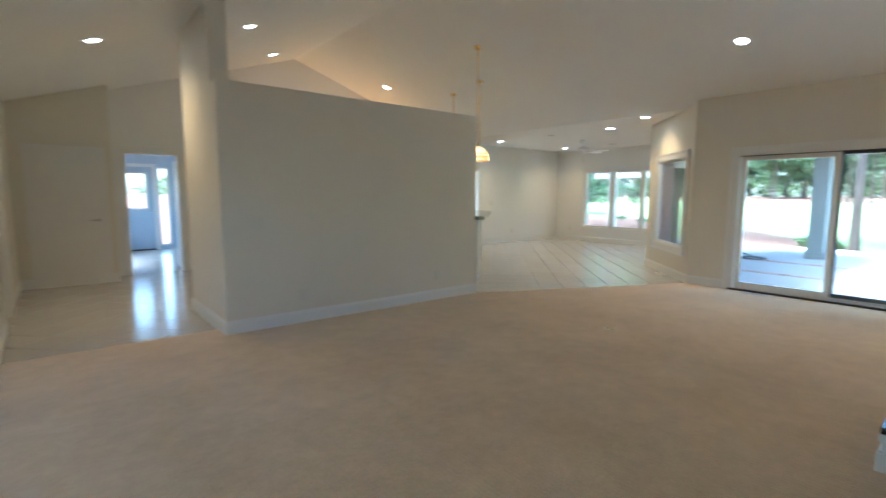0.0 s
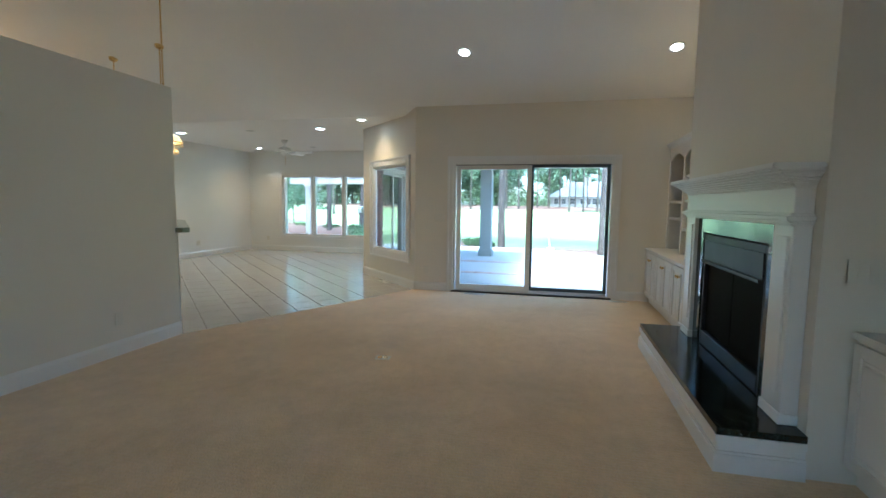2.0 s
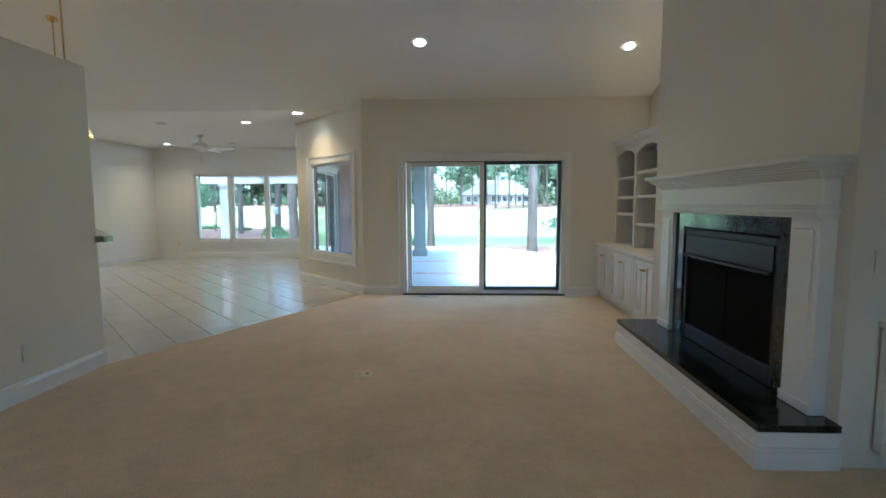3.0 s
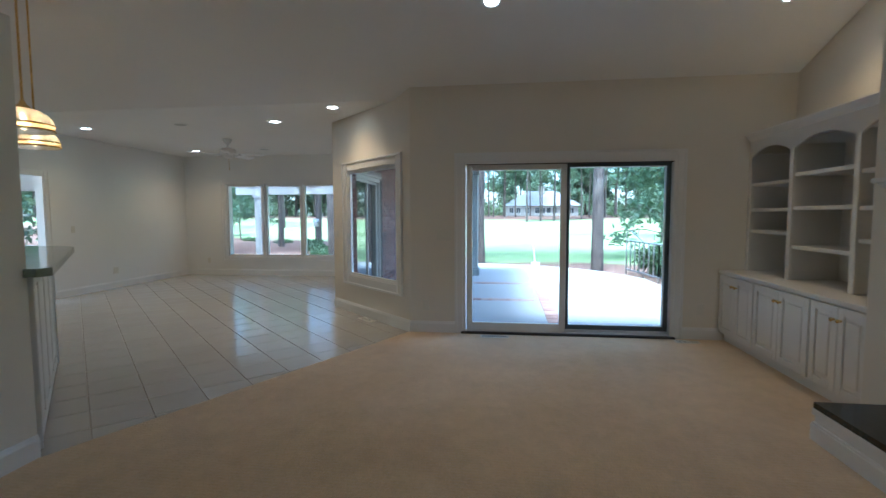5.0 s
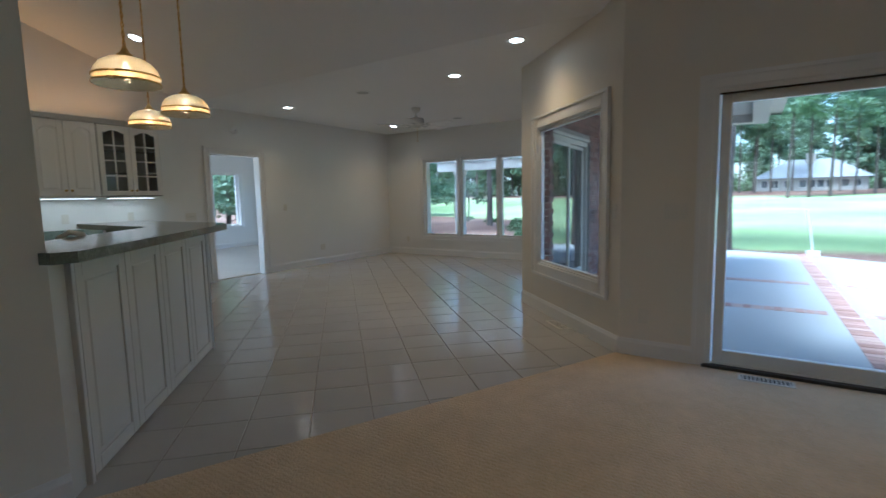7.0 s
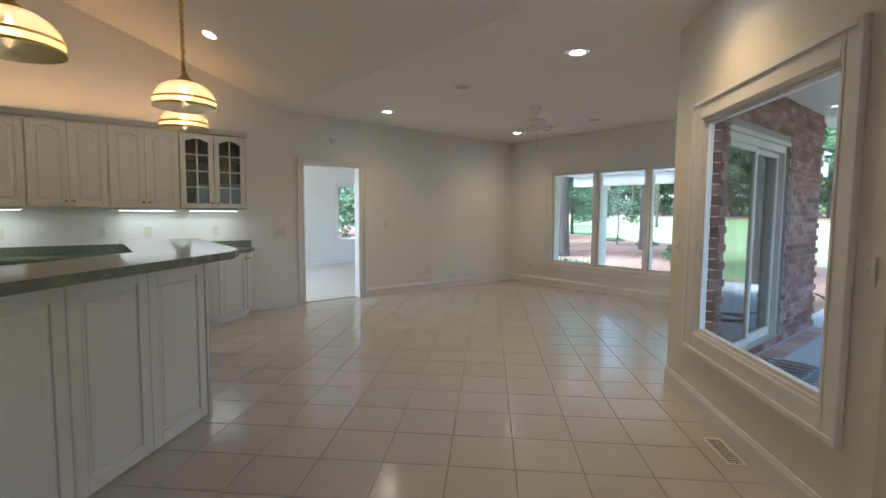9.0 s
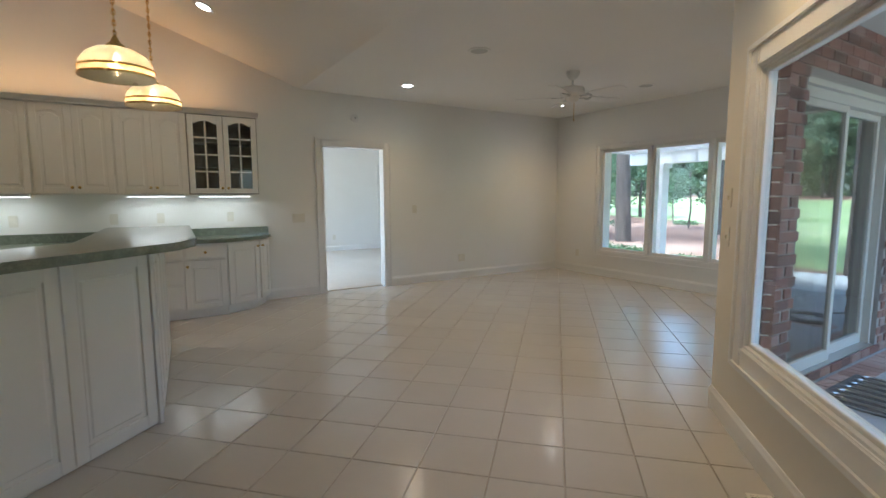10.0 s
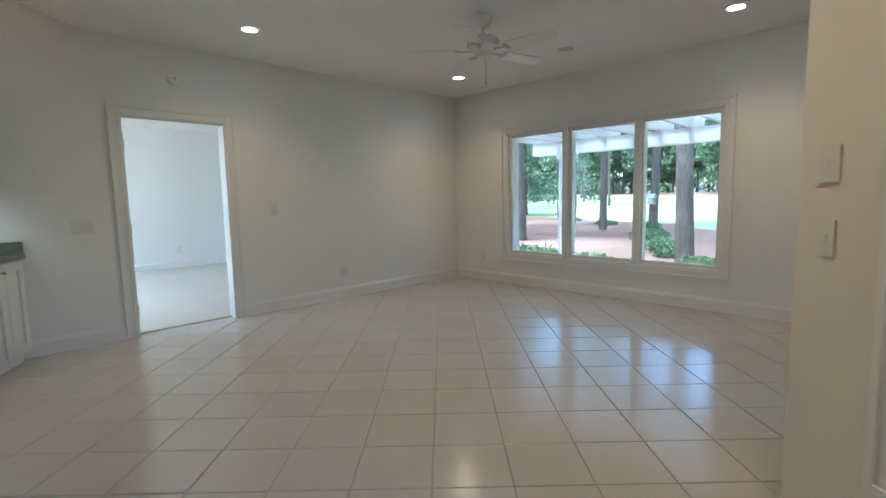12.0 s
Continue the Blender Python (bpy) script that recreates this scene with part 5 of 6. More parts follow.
for k in range(5):
    m = pose(0, 0, -0.275, 0, 0, 72 * k - 10)
    bm = bmesh.new()
    out = [(0.20, -0.05), (0.24, -0.062), (0.60, -0.070), (0.635, -0.06), (0.65, -0.03), (0.65, 0.03), (0.635, 0.06), (0.60, 0.070), (0.24, 0.062), (0.20, 0.05)]
    prism(bm, out, -0.004, 0.004)
    bl = part("blade", bm, FANWHITE, fan)
    bl.matrix_local = m @ pose(0, 0, 0, -11, 0, 0)
    bm = bmesh.new()
    box(bm, 0.10, 0.24, -0.014, 0.014, -0.010, -0.004)
    box(bm, 0.20, 0.24, -0.045, 0.045, -0.009, -0.004)
    bevel(bm, 0.002, 1)
    ir = part("bracket", bm, STEEL, bl, "blade iron")
bm = bmesh.new()
tube(bm, [(0.03, 0, -0.33), (0.03, 0, -0.52)], 0.003, 6)
lathe(bm, [(0.0, -0.545), (0.007, -0.54), (0.007, -0.525), (0.0, -0.515)], 8, (0.03, 0, 0))
part("pull_chain", bm, BRASS, fan)


# ---- outside: ground, patio, porch ----
def ground_height(x, y):
    r = math.hypot(x - 10, y - 4)
    rise = min(max((r - 28) / 75, 0), 1)
    return -0.16 + 1.35 * rise * rise * (3 - 2 * rise) + (0.10 * noise.noise((x * 0.06, y * 0.06, 0)) if 20 < r < 400 else 0)


bm = bmesh.new()
rings = [0.5, 6, 10, 14, 18, 22, 26, 30, 36, 42, 50, 58, 68, 80, 95, 112, 130, 160, 220, 400, 1000, 3000]
rows = []
for r in rings:
    rows.append([bm.verts.new((10 + r * math.cos(a), 4 + r * math.sin(a), ground_height(10 + r * math.cos(a), 4 + r * math.sin(a)))) for a in (2 * math.pi * k / 72 for k in range(72))])
for a, b in zip(rows, rows[1:]):
    for k in range(72):
        bm.faces.new((a[k], a[(k + 1) % 72], b[(k + 1) % 72], b[k]))
bm.faces.new(rows[0][::-1])
single("ground", bm, GROUND, "mown lawn with a border of brown pine straw", "ground", kind="structure", smooth=True)
patio = slab("pavement_patio", [(8.14, -1.6), (9.2, -0.95), (13.4, -0.95), (14.9, -0.2), (15.9, 1.0), (16.5, 2.6), (16.5, 4.75), (13.06, 4.75), (13.06, 4.56), (9.45, 4.56), (8.14, 3.30)], -0.35, -0.05, CONCRETE, "pale concrete patio crossed by red brick strips", "patio")

porch = thing("porch_roof", "cream boarded porch roof with deep fascia beams", "roof", pose(0, 0, 0))
bm = bmesh.new()
prism(bm, [(8.14, 2.20), (14.05, 2.20), (14.05, 4.72), (13.06, 4.72), (13.06, 4.56), (9.44, 4.56), (8.14, 3.3)], 2.56, 2.62)
part("ceiling_boards", bm, SOFFIT, porch)
for c in ((8.14, 14.05, 2.20, 2.42, 2.42, 2.78), (13.72, 13.94, 2.42, 4.42, 2.42, 2.56), (14.05, 14.30, 2.0, 4.62, 2.58, 2.78), (8.14, 14.30, 2.0, 2.20, 2.58, 2.78)):
    bm = bmesh.new()
    box(bm, *c)
    bevel(bm, 0.008, 1)
    part("beam", bm, SOFFIT, porch)
bm = bmesh.new()
box(bm, 8.10, 14.34, 1.96, 4.64, 2.79, 2.84)
part("roof_deck", bm, SHINGLE, porch)
col = thing("porch_column", "square grey-green painted porch column", "column", pose(13.78, 2.92, -0.05))
for name, h0, h1, w in (("shaft", 0.0, 2.47, 0.155), ("base", 0.0, 0.16, 0.19), ("plinth", 0.16, 0.20, 0.172), ("capital", 2.36, 2.47, 0.185)):
    bm = bmesh.new()
    box(bm, -w, w, -w, w, h0, h1)
    bevel(bm, 0.008, 1)
    part(name, bm, STUCCO, col)

perg = thing("pergola", "white timber pergola over the window", "pergola", pose(0, 0, 0))
for x0, x1 in ((14.70, 14.76), (14.86, 14.92)):
    bm = bmesh.new()
    prism_y(bm, [(x0, 1.95), (x1, 1.95), (x1, 2.16), (x0, 2.16)], 4.9, 9.42)
    part("beam", bm, TRIM, perg)
for i in range(11):
    y = 5.05 + i * 0.43
    bm = bmesh.new()
    box(bm, 13.06, 15.25, y - 0.022, y + 0.022, 2.16, 2.32)
    part("rafter", bm, TRIM, perg)
for i in range(14):
    x = 13.2 + i * 0.155
    bm = bmesh.new()
    box(bm, x, x + 0.10, 4.95, 9.45, 2.32, 2.345)
    part("lath", bm, TRIM, perg)
for y in (8.79, 5.4):
    bm = bmesh.new()
    box(bm, 14.71, 14.92, y - 0.105, y + 0.105, -0.2, 1.95)
    bevel(bm, 0.01, 1)
    box(bm, 14.68, 14.95, y - 0.135, y + 0.135, 1.86, 1.95)
    part("post", bm, TRIM, perg)

rail = thing("patio_railing", "grey metal railing at the edge of the patio", "railing", pose(0, 0, -0.16))
RP = [Vector((15.25, -1.0, 0)), Vector((13.55, -1.28, 0)), Vector((12.6, -1.5, 0))]
for a, b in zip(RP, RP[1:]):
    for z in (0.12, 0.86):
        bm = bmesh.new()
        tube(bm, [a + Vector((0, 0, z)), b + Vector((0, 0, z))], 0.02, 8)
        part("rail", bm, STEEL, rail)
    n = int((b - a).length / 0.22)
    for i in range(n + 1):
        p = a.lerp(b, i / n)
        bm = bmesh.new()
        box(bm, p.x - 0.014, p.x + 0.014, p.y - 0.014, p.y + 0.014, 0.0 if i % 4 == 0 else 0.12, 0.86)
        part("baluster", bm, STEEL, rail)
bm = bmesh.new()
tube(bm, [(15.27, -1.0, 0.0), (15.27, -1.0, 1.05), (15.05, -1.05, 1.12), (14.6, -1.1, 1.0), (14.3, -1.14, 0.88)], 0.016, 8)
part("handrail", bm, STEEL, rail)

stake = thing("lawn_stake", "slender leaning white marker stake by the patio", "stake", pose(17.1, 1.2, -0.16))
bm = bmesh.new()
tube(bm, [(0, 0, 0), (-0.02, 0.06, 0.5), (-0.05, 0.16, 1.0)], 0.022, 6)
part("pole", bm, TRIM, stake)
bm = bmesh.new()
box(bm, -0.08, 0.08, -0.12, 0.12, 0.0, 0.10)
part("foot", bm, TRIM, stake)

feeder = thing("bird_feeder", "small grey house-shaped feeder on a post", "bird feeder", pose(23.9, 10.9, -0.16) @ Matrix.Scale(0.62, 4))
bm = bmesh.new()
box(bm, -0.06, 0.06, -0.06, 0.06, 0, 1.65)
part("post", bm, BARK, feeder)
bm = bmesh.new()
for c in ((-0.16, 0.16, -0.16, 0.16, 1.65, 1.70), (-0.14, -0.11, -0.14, 0.14, 1.70, 2.0), (0.11, 0.14, -0.14, 0.14, 1.70, 2.0), (-0.05, 0.05, -0.05, 0.05, 1.70, 2.0)):
    box(bm, *c)
part("body", bm, STEEL, feeder)
bm = bmesh.new()
prism_y(bm, [(-0.24, 1.98), (0.24, 1.98), (0.0, 2.22)], -0.22, 0.22)
part("roof", bm, SHINGLE, feeder)

mat_ob = thing("door_mat", "dark patterned outdoor mat on the porch", "mat", pose(10.55, 4.20, -0.05))
bm = bmesh.new()
box(bm, -0.38, 0.38, -0.24, 0.24, 0, 0.012)
bevel(bm, 0.005, 1)
part("base", bm, BLACKRUBBER, mat_ob)
for i in range(7):
    bm = bmesh.new()
    tube(bm, [(-0.34 + i * 0.113 + 0.05 * math.cos(a), 0.18 * math.sin(a), 0.015) for a in (2 * math.pi * k / 12 for k in range(13))], 0.006, 5)
    part("scroll", bm, STEEL, mat_ob)
hose = thing("garden_hose", "coiled dark hose lying on the porch", "hose", pose(12.62, 3.87, -0.05))
bm = bmesh.new()
tube(bm, [((0.17 + 0.004 * k) * math.cos(k * 0.5), (0.17 + 0.004 * k) * math.sin(k * 0.5), 0.012 + 0.001 * (k % 12)) for k in range(40)], 0.011, 6)
part("coil", bm, BLACKRUBBER, hose, smooth=True)
bm = bmesh.new()
tube(bm, [(0.24, 0.04, 0.014), (0.38, 0.10, 0.02), (0.46, 0.30, 0.05), (0.44, 0.48, 0.22), (0.38, 0.60, 0.38), (0.33, 0.67, 0.42)], 0.011, 6)
part("tail", bm, BLACKRUBBER, hose, "black hose end rising to a wall tap", smooth=True)


# ---- trees ----
def leaf_cloud(name, rng, centres, per, spread, size, material, flat=0.6):
    """Many small blades round the centres of the sprays."""
    n = len(centres) * per
    c = np.repeat(np.array(centres), per, axis=0) + rng.normal(0, 1, (n, 3)) * np.array([spread, spread, spread * flat])
    d = rng.normal(0, 1, (n, 3))
    d /= np.linalg.norm(d, axis=1)[:, None]
    e = np.cross(d, rng.normal(0, 1, (n, 3)))
    e /= np.linalg.norm(e, axis=1)[:, None]
    ln = size * rng.uniform(0.6, 1.3, (n, 1))
    wd = ln * rng.uniform(0.25, 0.5, (n, 1))
    vs = np.stack([c - d * ln * 0.5, c + e * wd * 0.5, c + d * ln * 0.5, c - e * wd * 0.5], axis=1).reshape(-1, 3)
    faces = [(4 * i, 4 * i + 1, 4 * i + 2, 4 * i + 3) for i in range(n)]
    me = bpy.data.meshes.new(name)
    me.from_pydata(vs.tolist(), [], faces)
    me.materials.append(material)
    return me


def trunk_mesh(rng, h, r, limbs, limb_from, limb_len):
    bm = bmesh.new()
    lean = rng.uniform(-0.02, 0.02, 2)
    prev = None
    for k in range(13):
        z = h * k / 12
        rad = r * (1 - 0.75 * k / 12) * (1.08 if k == 0 else 1.0)
        cx, cy = lean[0] * z + 0.04 * math.sin(k), lean[1] * z + 0.04 * math.cos(k * 1.3)
        ring = []
        for i in range(14):
            a = 2 * math.pi * i / 14
            rr = rad * (1 + 0.09 * noise.noise((math.cos(a) * 3, math.sin(a) * 3, z * 1.5 + r * 9)))
            ring.append(bm.verts.new((cx + rr * math.cos(a), cy + rr * math.sin(a), z)))
        if prev:
            for i in range(14):
                bm.faces.new((prev[i], prev[(i + 1) % 14], ring[(i + 1) % 14], ring[i]))
        prev = ring
    bm.faces.new(prev)
    tips = []
    for k in range(limbs):
        z = limb_from + (h * 0.97 - limb_from) * (k + rng.uniform(0, 0.8)) / limbs
        a = rng.uniform(0, 2 * math.pi)
        ln = limb_len * (1 - 0.55 * (z - limb_from) / (h - limb_from + 0.01)) * rng.uniform(0.6, 1.15)
        p0 = Vector((lean[0] * z, lean[1] * z, z))
        p1 = p0 + Vector((math.cos(a) * ln * 0.55, math.sin(a) * ln * 0.55, ln * 0.12))
        p2 = p0 + Vector((math.cos(a + 0.15) * ln, math.sin(a + 0.15) * ln, ln * 0.10))
        tube(bm, [p0, p1, p2], max(0.012, r * 0.16), 5)
        for u in (0.4, 0.6, 0.75, 0.9, 1.0):
            q = p0.lerp(p1, u / 0.55) if u < 0.55 else p1.lerp(p2, (u - 0.55) / 0.45)
            for s in range(2):
                tips.append(tuple(q + Vector(rng.normal(0, ln * 0.10, 3).tolist())))
    return bm, tips


def tree_kind(seed, h, r, limbs, limb_from, limb_len, per, spread, size, material=None):
    rng = np.random.default_rng(seed)
    bm, tips = trunk_mesh(rng, h, r, limbs, limb_from, limb_len)
    return mesh_of("trunk", bm, BARK, True), leaf_cloud("crown", rng, tips, per, spread, size, material or NEEDLES)


def plant_tree(kind, x, y, scale, turn, label, name="pine_tree", group="pines round the lawn", z=None):
    t = thing(name, label, "tree", pose(x, y, (ground_height(x, y) if z is None else z) - 0.05, 0, 0, turn) @ Matrix.Scale(scale, 4), group)
    for n, me in zip(("trunk", "crown"), kind):
        o = new(n, me)
        o.parent = t
    return t


TALL = [tree_kind(11 + i, 19 + i, 0.135 + 0.012 * i, 26, 8.5, 3.2, 16, 0.33, 0.42) for i in range(3)]
BIG = tree_kind(14, 22, 0.24, 26, 8.0, 3.6, 16, 0.36, 0.44)
FAR = [tree_kind(31 + i, 18 + 2 * i, 0.24, 40, 2.5 + 1.5 * i, 4.2, 15, 0.55, 0.85) for i in range(4)]
LOW = [tree_kind(51 + i, 7.0, 0.11, 40, 0.7, 2.6, 26, 0.20, 0.24) for i in range(2)]
SAPLING = tree_kind(61, 5.5, 0.045, 20, 1.2, 1.1, 16, 0.13, 0.16)
NEAR_PINE = "tall pine with a rough grey-brown trunk"
for k, (x, y, s) in enumerate(((15.85, -0.42, 0.98), (17.3, 2.85, 0.86), (17.55, 7.72, 1.05), (19.7, 13.4, 1.0), (24.9, 13.15, 0.95), (25.7, 11.5, 1.0),
                               (33.0, -7.5, 1.0), (27.0, -12.0, 1.0), (46.0, 34.0, 1.1), (52.0, 26.0, 1.0), (63.0, 43.0, 1.2), (60.0, 33.0, 1.0), (41.0, 33.0, 1.0), (55.0, 46.0, 1.1),
                               (22.5, 18.5, 0.9), (30.0, 26.0, 1.0), (36.0, 29.5, 1.0))):
    plant_tree(BIG if k == 3 else TALL[2 if k == 0 else k % 3], x, y, s, 67 * k, NEAR_PINE)
for k in range(20):
    x, y = 70 + (k * 37 % 26), -24 + (k * 53 % 41)
    plant_tree(TALL[k % 3], x, y, 0.9 + 0.03 * (k % 7), 47 * k, "tall thin pine before the distant house", group="distant woods")
plant_tree(LOW[0], 20.5, -4.3, 1.0, 20, "bushy young pine with drooping boughs", "young_pine")
plant_tree(LOW[1], 24.5, -8.0, 1.2, 80, "bushy young pine with drooping boughs", "young_pine")
plant_tree(LOW[1], 36.0, 24.5, 1.1, 130, "bushy young pine with drooping boughs", "young_pine")
plant_tree(LOW[0], 19.0, 16.6, 1.0, 200, "bushy young pine with drooping boughs", "young_pine")
plant_tree(LOW[0], 14.3, 18.2, 0.9, 90, "dense green tree outside the bedroom window", "young_pine")
for x, y in ((31.1, 18.9), (27.7, 15.9), (29.0, 21.5)):
    plant_tree(SAPLING, x, y, 1.0, 40 * x, "slender sapling on pine straw", "sapling", "saplings")
rng = np.random.default_rng(7)
count = 0
for k in range(150):
    a = radians(-62 + 140 * (k + rng.uniform(-0.4, 0.4)) / 150)
    r = rng.uniform(84, 128)
    x, y = 7 + r * math.cos(a), 4 + r * math.sin(a)
    if x < 112 and -17 < y < 6:
        if r > 96 or rng.uniform() < 0.3:
            x += 28
    plant_tree(FAR[k % 4] if not (x < 112 and -22 < y < 12) else TALL[k % 3], x, y, rng.uniform(0.75, 1.15), rng.uniform(0, 360), "distant pine at the edge of the lawn", group="distant woods")
# undergrowth that closes the woods low down
cent = []
for k in range(900):
    a = radians(-70 + 155 * rng.uniform())
    r = rng.uniform(104, 150)
    x, y = 7 + r * math.cos(a), 4 + r * math.sin(a)
    if x < 118 and -18 < y < 8:
        continue
    cent.append((x, y, ground_height(x, y) + rng.uniform(0.2, 3.6)))
und = new("undergrowth", leaf_cloud("undergrowth", rng, cent, 26, 1.5, 1.3, SHRUBLEAF, 0.7))
tagged(und, "dense green undergrowth below the distant woods", "undergrowth", kind="stuff")


def shrub(x, y, r, h, seed, leaf=1.0, label="low green shrub on pine straw"):
    rs = np.random.default_rng(seed)
    t = thing("shrub", label, "shrub", pose(x, y, ground_height(x, y)), "shrubs")
    bm = bmesh.new()
    for k in range(7):
        a = 2 * math.pi * k / 7
        tube(bm, [(0, 0, -0.02), (0.3 * r * math.cos(a), 0.3 * r * math.sin(a), h * 0.4), (0.6 * r * math.cos(a), 0.6 * r * math.sin(a), h * 0.75)], 0.010, 5)
    part("stems", bm, MULCHY, t)
    cs = []
    while len(cs) < 70:
        p = rs.uniform(-1, 1, 3)
        if 0.35 < np.linalg.norm(p) < 1:
            cs.append((p[0] * r, p[1] * r, h * (0.52 + 0.44 * p[2])))
    o = new("leaves", leaf_cloud("leaves", rs, cs, 14, r * 0.10, (0.075 + 0.05 * r) * leaf, SHRUBLEAF))
    o.parent = t


for k, (x, y, r, h) in enumerate(((21.4, 9.95, 0.6, 0.32), (18.9, 8.55, 0.5, 0.28), (19.6, 8.9, 0.45, 0.26), (18.2, 8.2, 0.4, 0.2), (16.6, 9.2, 0.45, 0.14), (16.2, 8.2, 0.4, 0.12), (16.4, 10.6, 0.6, 0.24), (16.3, 11.5, 0.6, 0.26),
                                  (17.2, 7.3, 0.35, 0.16), (22.8, 10.6, 0.5, 0.5), (18.2, 3.9, 0.5, 0.28), (17.5, 3.4, 0.3, 0.18), (28.0, 14.5, 0.5, 0.22), (30.0, 17.5, 0.6, 0.2))):
    shrub(x, y, r, h, 100 + k)
for k, (x, y, r, h) in enumerate(((15.0, -1.7, 0.55, 0.80), (14.3, -1.75, 0.6, 0.85), (13.6, -1.9, 0.6, 0.80), (12.9, -2.05, 0.6, 0.8))):
    shrub(x, y, r, h, 140 + k, 1.5, "clipped dark green hedge shrub behind the railing")
# distant house
house = thing("distant_house", "low house with a grey hipped roof beyond the lawn", "house", pose(104, -5.6, ground_height(104, -5.6), 0, 0, -4) @ Matrix.Scale(0.74, 4))
bm = bmesh.new()
box(bm, 0, 10, -10, 10, -0.5, 3.0)
part("wall", bm, HOUSEWALL, house)
bm = bmesh.new()
pts = [(-0.8, -11, 2.9), (11, -11, 2.9), (11, 11, 2.9), (-0.8, 11, 2.9), (5, -4, 7.2), (5, 4, 7.2)]
vs = [bm.verts.new(p) for p in pts]
for f in ((0, 1, 4), (1, 2, 5, 4), (2, 3, 5), (3, 0, 4, 5), (3, 2, 1, 0)):
    bm.faces.new([vs[i] for i in f])
roof = part("roof", bm, SHINGLE, house)
bm = bmesh.new()
box(bm, 3.6, 4.8, -0.9, 0.9, 5.8, 8.4)
box(bm, 3.5, 4.9, -1.0, 1.0, 8.2, 8.5)
part("chimney", bm, HOUSEWALL, roof)
for y in (-8.2, -6.2, -3.6, -2.0, -0.4, 1.2, 4.0, 6.4, 8.4):
    bm = bmesh.new()
    for c in ((y - 0.65, y - 0.55, 0.7, 2.5), (y + 0.55, y + 0.65, 0.7, 2.5), (y - 0.55, y + 0.55, 2.4, 2.5), (y - 0.55, y + 0.55, 0.7, 0.8), (y - 0.03, y + 0.03, 0.8, 2.4)):
        box(bm, -0.08, 0.0, *c)
    wf = part("window", bm, TRIM, house)
    bm = bmesh.new()
    box(bm, -0.03, 0.01, y - 0.55, y + 0.55, 0.8, 2.4)
    part("pane", bm, DARKGLASS, wf)


# ---- floor tiles, bricks ----
T, JOINT = 0.356, 0.006
TILE_ORIGIN = Vector((8.65, 5.815))
U, V = Vector((0.70711, -0.70711)), Vector((0.70711, 0.70711))


def tile_bm(half, h=0.006):
    bm = bmesh.new()
    box(bm, -half, half, -half, half, -h, 0.0)
    bmesh.ops.bevel(bm, geom=[e for e in bm.edges if e.verts[0].co.z > -0.001 and e.verts[1].co.z > -0.001], offset=0.0025, segments=1, affect='EDGES')
    return bm


tile_mesh = mesh_of("tile", tile_bm(T / 2 - JOINT / 2), TILE)
spots = []
for i in range(-40, 40):
    for j in range(-40, 40):
        c = TILE_ORIGIN + U * ((i + 0.5) * T) + V * ((j + 0.5) * T)
        x, y = c
        inside = -0.4 < x < EAST + 0.15 and y < NORTH + 0.1
        if x > SLIDER_X:
            inside = inside and ((y - 3.23) > (x - 7.88) - 0.15 if x < 9.4 else y > 4.6)
        elif x > 4.74:
            inside = inside and (y - 3.25) > (SLIDER_X - x) * 0.48 - 0.30
        else:
            inside = inside and y > 4.95
        if 0.80 > x and y > 8.95:
            inside = False
        if inside:
            spots.append((x, y))
near = sorted((s for s in spots if s[0] > 4.9), key=lambda s: math.hypot(s[0] - 8.6, s[1] - 6.0))[:300]
chosen = set(near)
rnd = random.Random(5)
for x, y in near:
    o = new("tile", tile_mesh)
    o.parent = floor_tiles
    o.matrix_world = pose(x, y, rnd.uniform(-0.0004, 0.0004), rnd.uniform(-0.05, 0.05), rnd.uniform(-0.05, 0.05), 45)
verts, faces = [], []
for x, y in spots:
    if (x, y) in chosen:
        continue
    h = T / 2 - JOINT / 2
    base = len(verts)
    q = [(x + a * U.x * h + b * V.x * h, y + a * U.y * h + b * V.y * h) for a, b in ((-1, -1), (1, -1), (1, 1), (-1, 1))]
    verts += [(a, b, -0.007) for a, b in q] + [(a, b, 0.0) for a, b in q]
    faces += [(base + 4, base + 5, base + 6, base + 7), (base, base + 1, base + 5, base + 4), (base + 1, base + 2, base + 6, base + 5), (base + 2, base + 3, base + 7, base + 6), (base + 3, base, base + 4, base + 7)]
me = bpy.data.meshes.new("far_tiles")
me.from_pydata(verts, [], faces)
me.materials.append(TILE)
ft = new("far_tiles", me)
ft.parent = floor_tiles
tagged(ft, kind="stuff")


def brick_mesh(l, d, h, material):
    bm = bmesh.new()
    box(bm, -l / 2, l / 2, -d / 2, d / 2, -h / 2, h / 2)
    bevel(bm, 0.004, 1)
    return mesh_of("brick", bm, material)


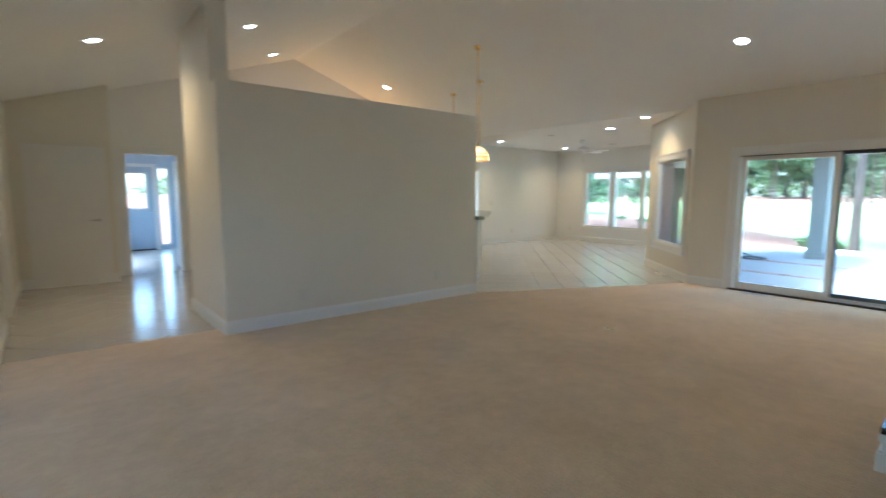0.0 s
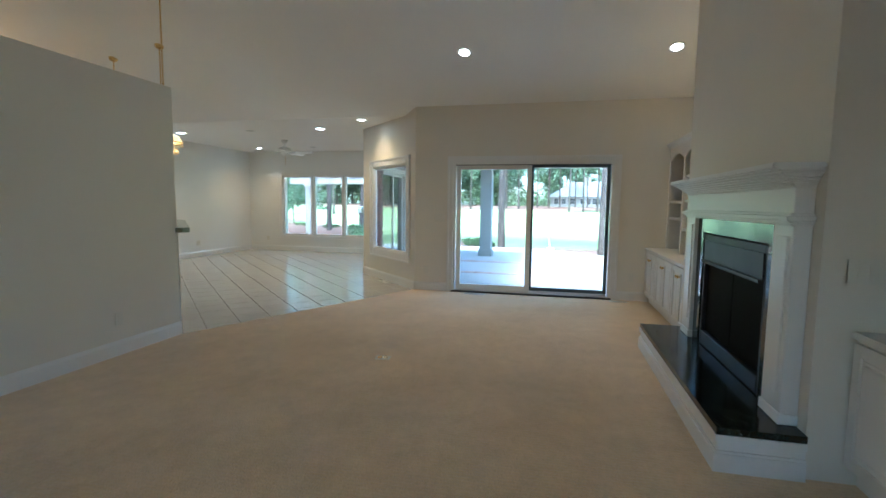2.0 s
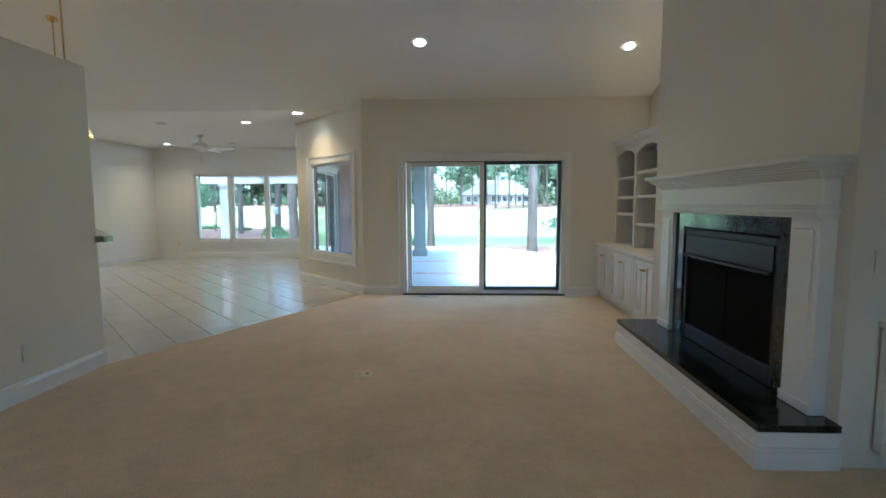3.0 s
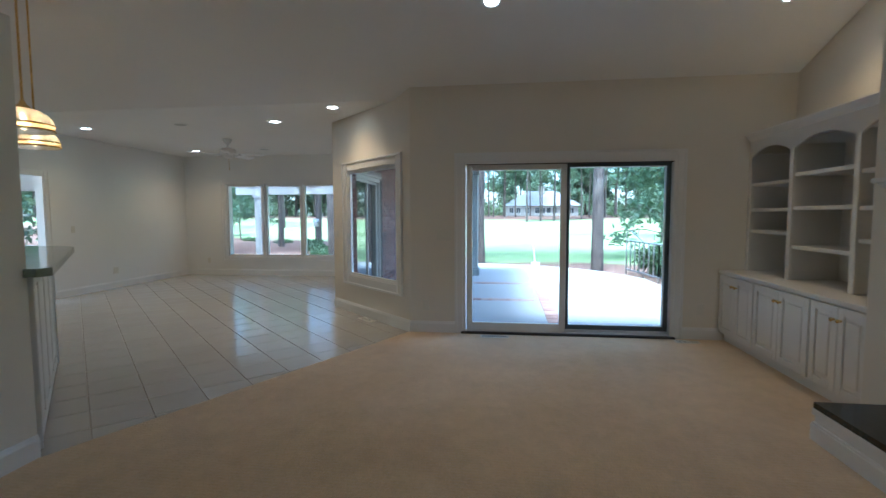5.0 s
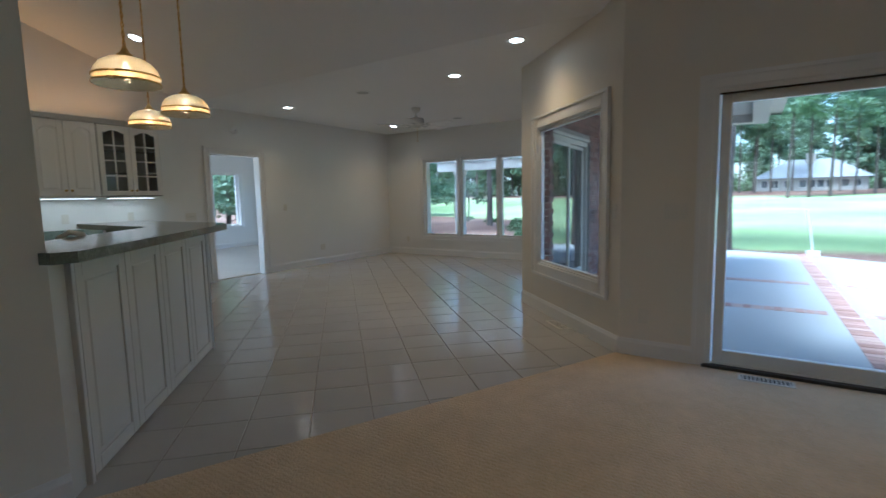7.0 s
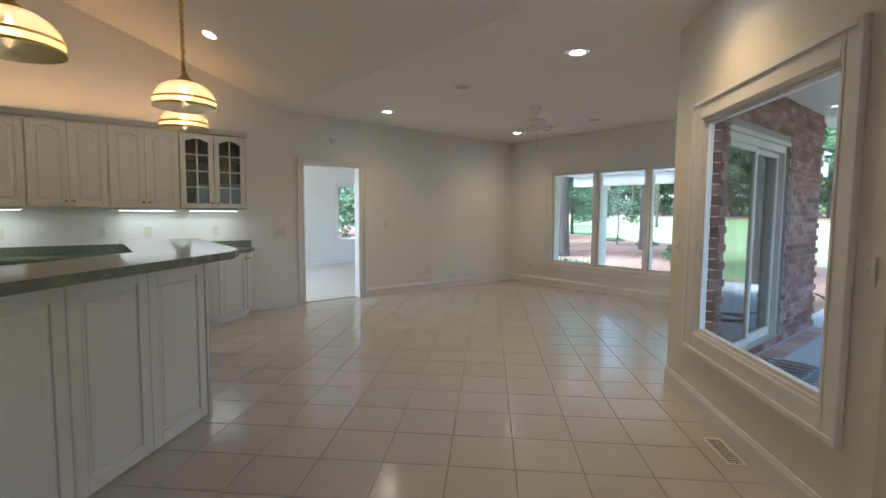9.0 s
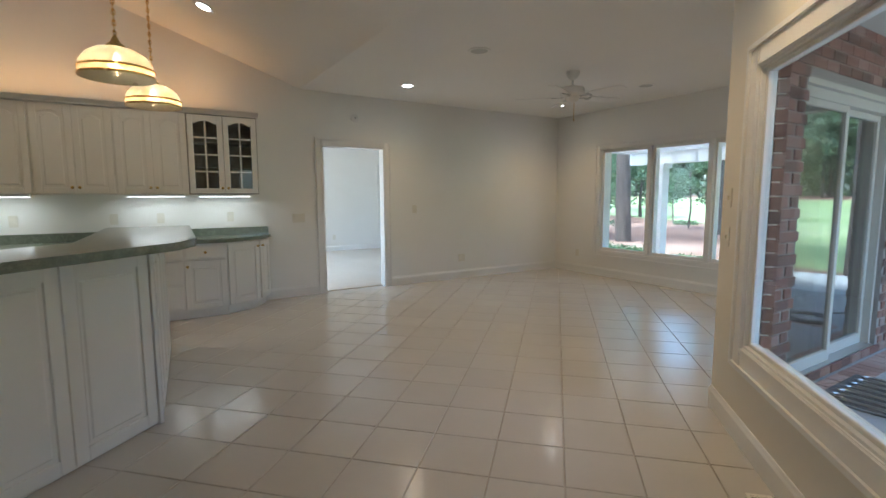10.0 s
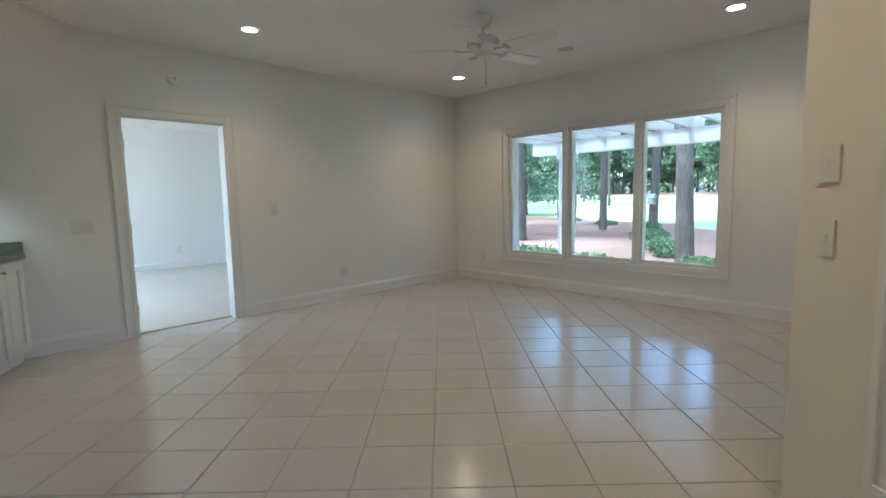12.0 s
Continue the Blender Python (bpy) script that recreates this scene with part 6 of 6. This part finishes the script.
bm = bmesh.new()
pierced(bm, 'x', 9.38, 12.96, 4.565, 4.62, -0.3, 2.75, [(FS[0], FS[1], -0.05, FS[3])])
brick_wall = structure("wall_brick", bm, MORTAR, "red brick outside wall beside the patio door")
bl, bh = 0.203, 0.067
bmesh_brick = brick_mesh(bl - 0.010, 0.05, bh, BRICK)
half_brick = brick_mesh(bl / 2 - 0.010, 0.05, bh, BRICK)
laid = []
for row in range(35):
    z = -0.05 + 0.077 * (row + 0.5)
    x = 9.38 + (bl / 2 if row % 2 else 0)
    while x < 12.97 - bl / 2:
        c = x + bl / 2
        if 0 < z < FS[3] + 0.03 and c + bl / 2 > FS[0] - 0.0 and c - bl / 2 < FS[1]:
            for lo, hi in ((c - bl / 2, FS[0]), (FS[1], c + bl / 2)):
                if hi - lo > 0.06:
                    laid.append(((lo + hi) / 2, z, half_brick))
        else:
            laid.append((c, z, bmesh_brick))
        x += bl
laid.sort(key=lambda b: abs(b[0] - 11.2) + abs(b[1] - 1.2))
for c, z, me in laid[:300]:
    o = new("brick", me)
    o.parent = brick_wall
    o.location = (c, 4.58 + rnd.uniform(-0.002, 0.002), z)
bm = bmesh.new()
for c, z, me in laid[300:]:
    w = bl / 2 - 0.005 if me is bmesh_brick else bl / 4 - 0.005
    box(bm, c - w, c + w, 4.553, 4.585, z - bh / 2, z + bh / 2)
o = part("far_bricks", bm, BRICK, brick_wall)
tagged(o, kind="stuff")
pm = brick_mesh(0.19, 0.088, 0.06, PAVER)
for k in range(82):
    o = new("brick", pm)
    o.parent = patio
    o.matrix_world = pose(8.25 + k * 0.098, 1.47, -0.075 + rnd.uniform(-0.002, 0.002), 0, 0, 90 + rnd.uniform(-1, 1))
for k in range(34):
    o = new("brick", pm)
    o.parent = patio
    o.matrix_world = pose(9.62 + k * 0.098, 4.44, -0.075 + rnd.uniform(-0.002, 0.002), 0, 0, 90 + rnd.uniform(-1, 1))
for xs in (10.45, 12.4):
    for k in range(53):
        y = -0.86 + k * 0.098
        if abs(y - 1.47) > 0.13 and y < 4.30:
            o = new("brick", pm)
            o.parent = patio
            o.matrix_world = pose(xs, y, -0.075 + rnd.uniform(-0.002, 0.002), 0, 0, rnd.uniform(-1, 1))
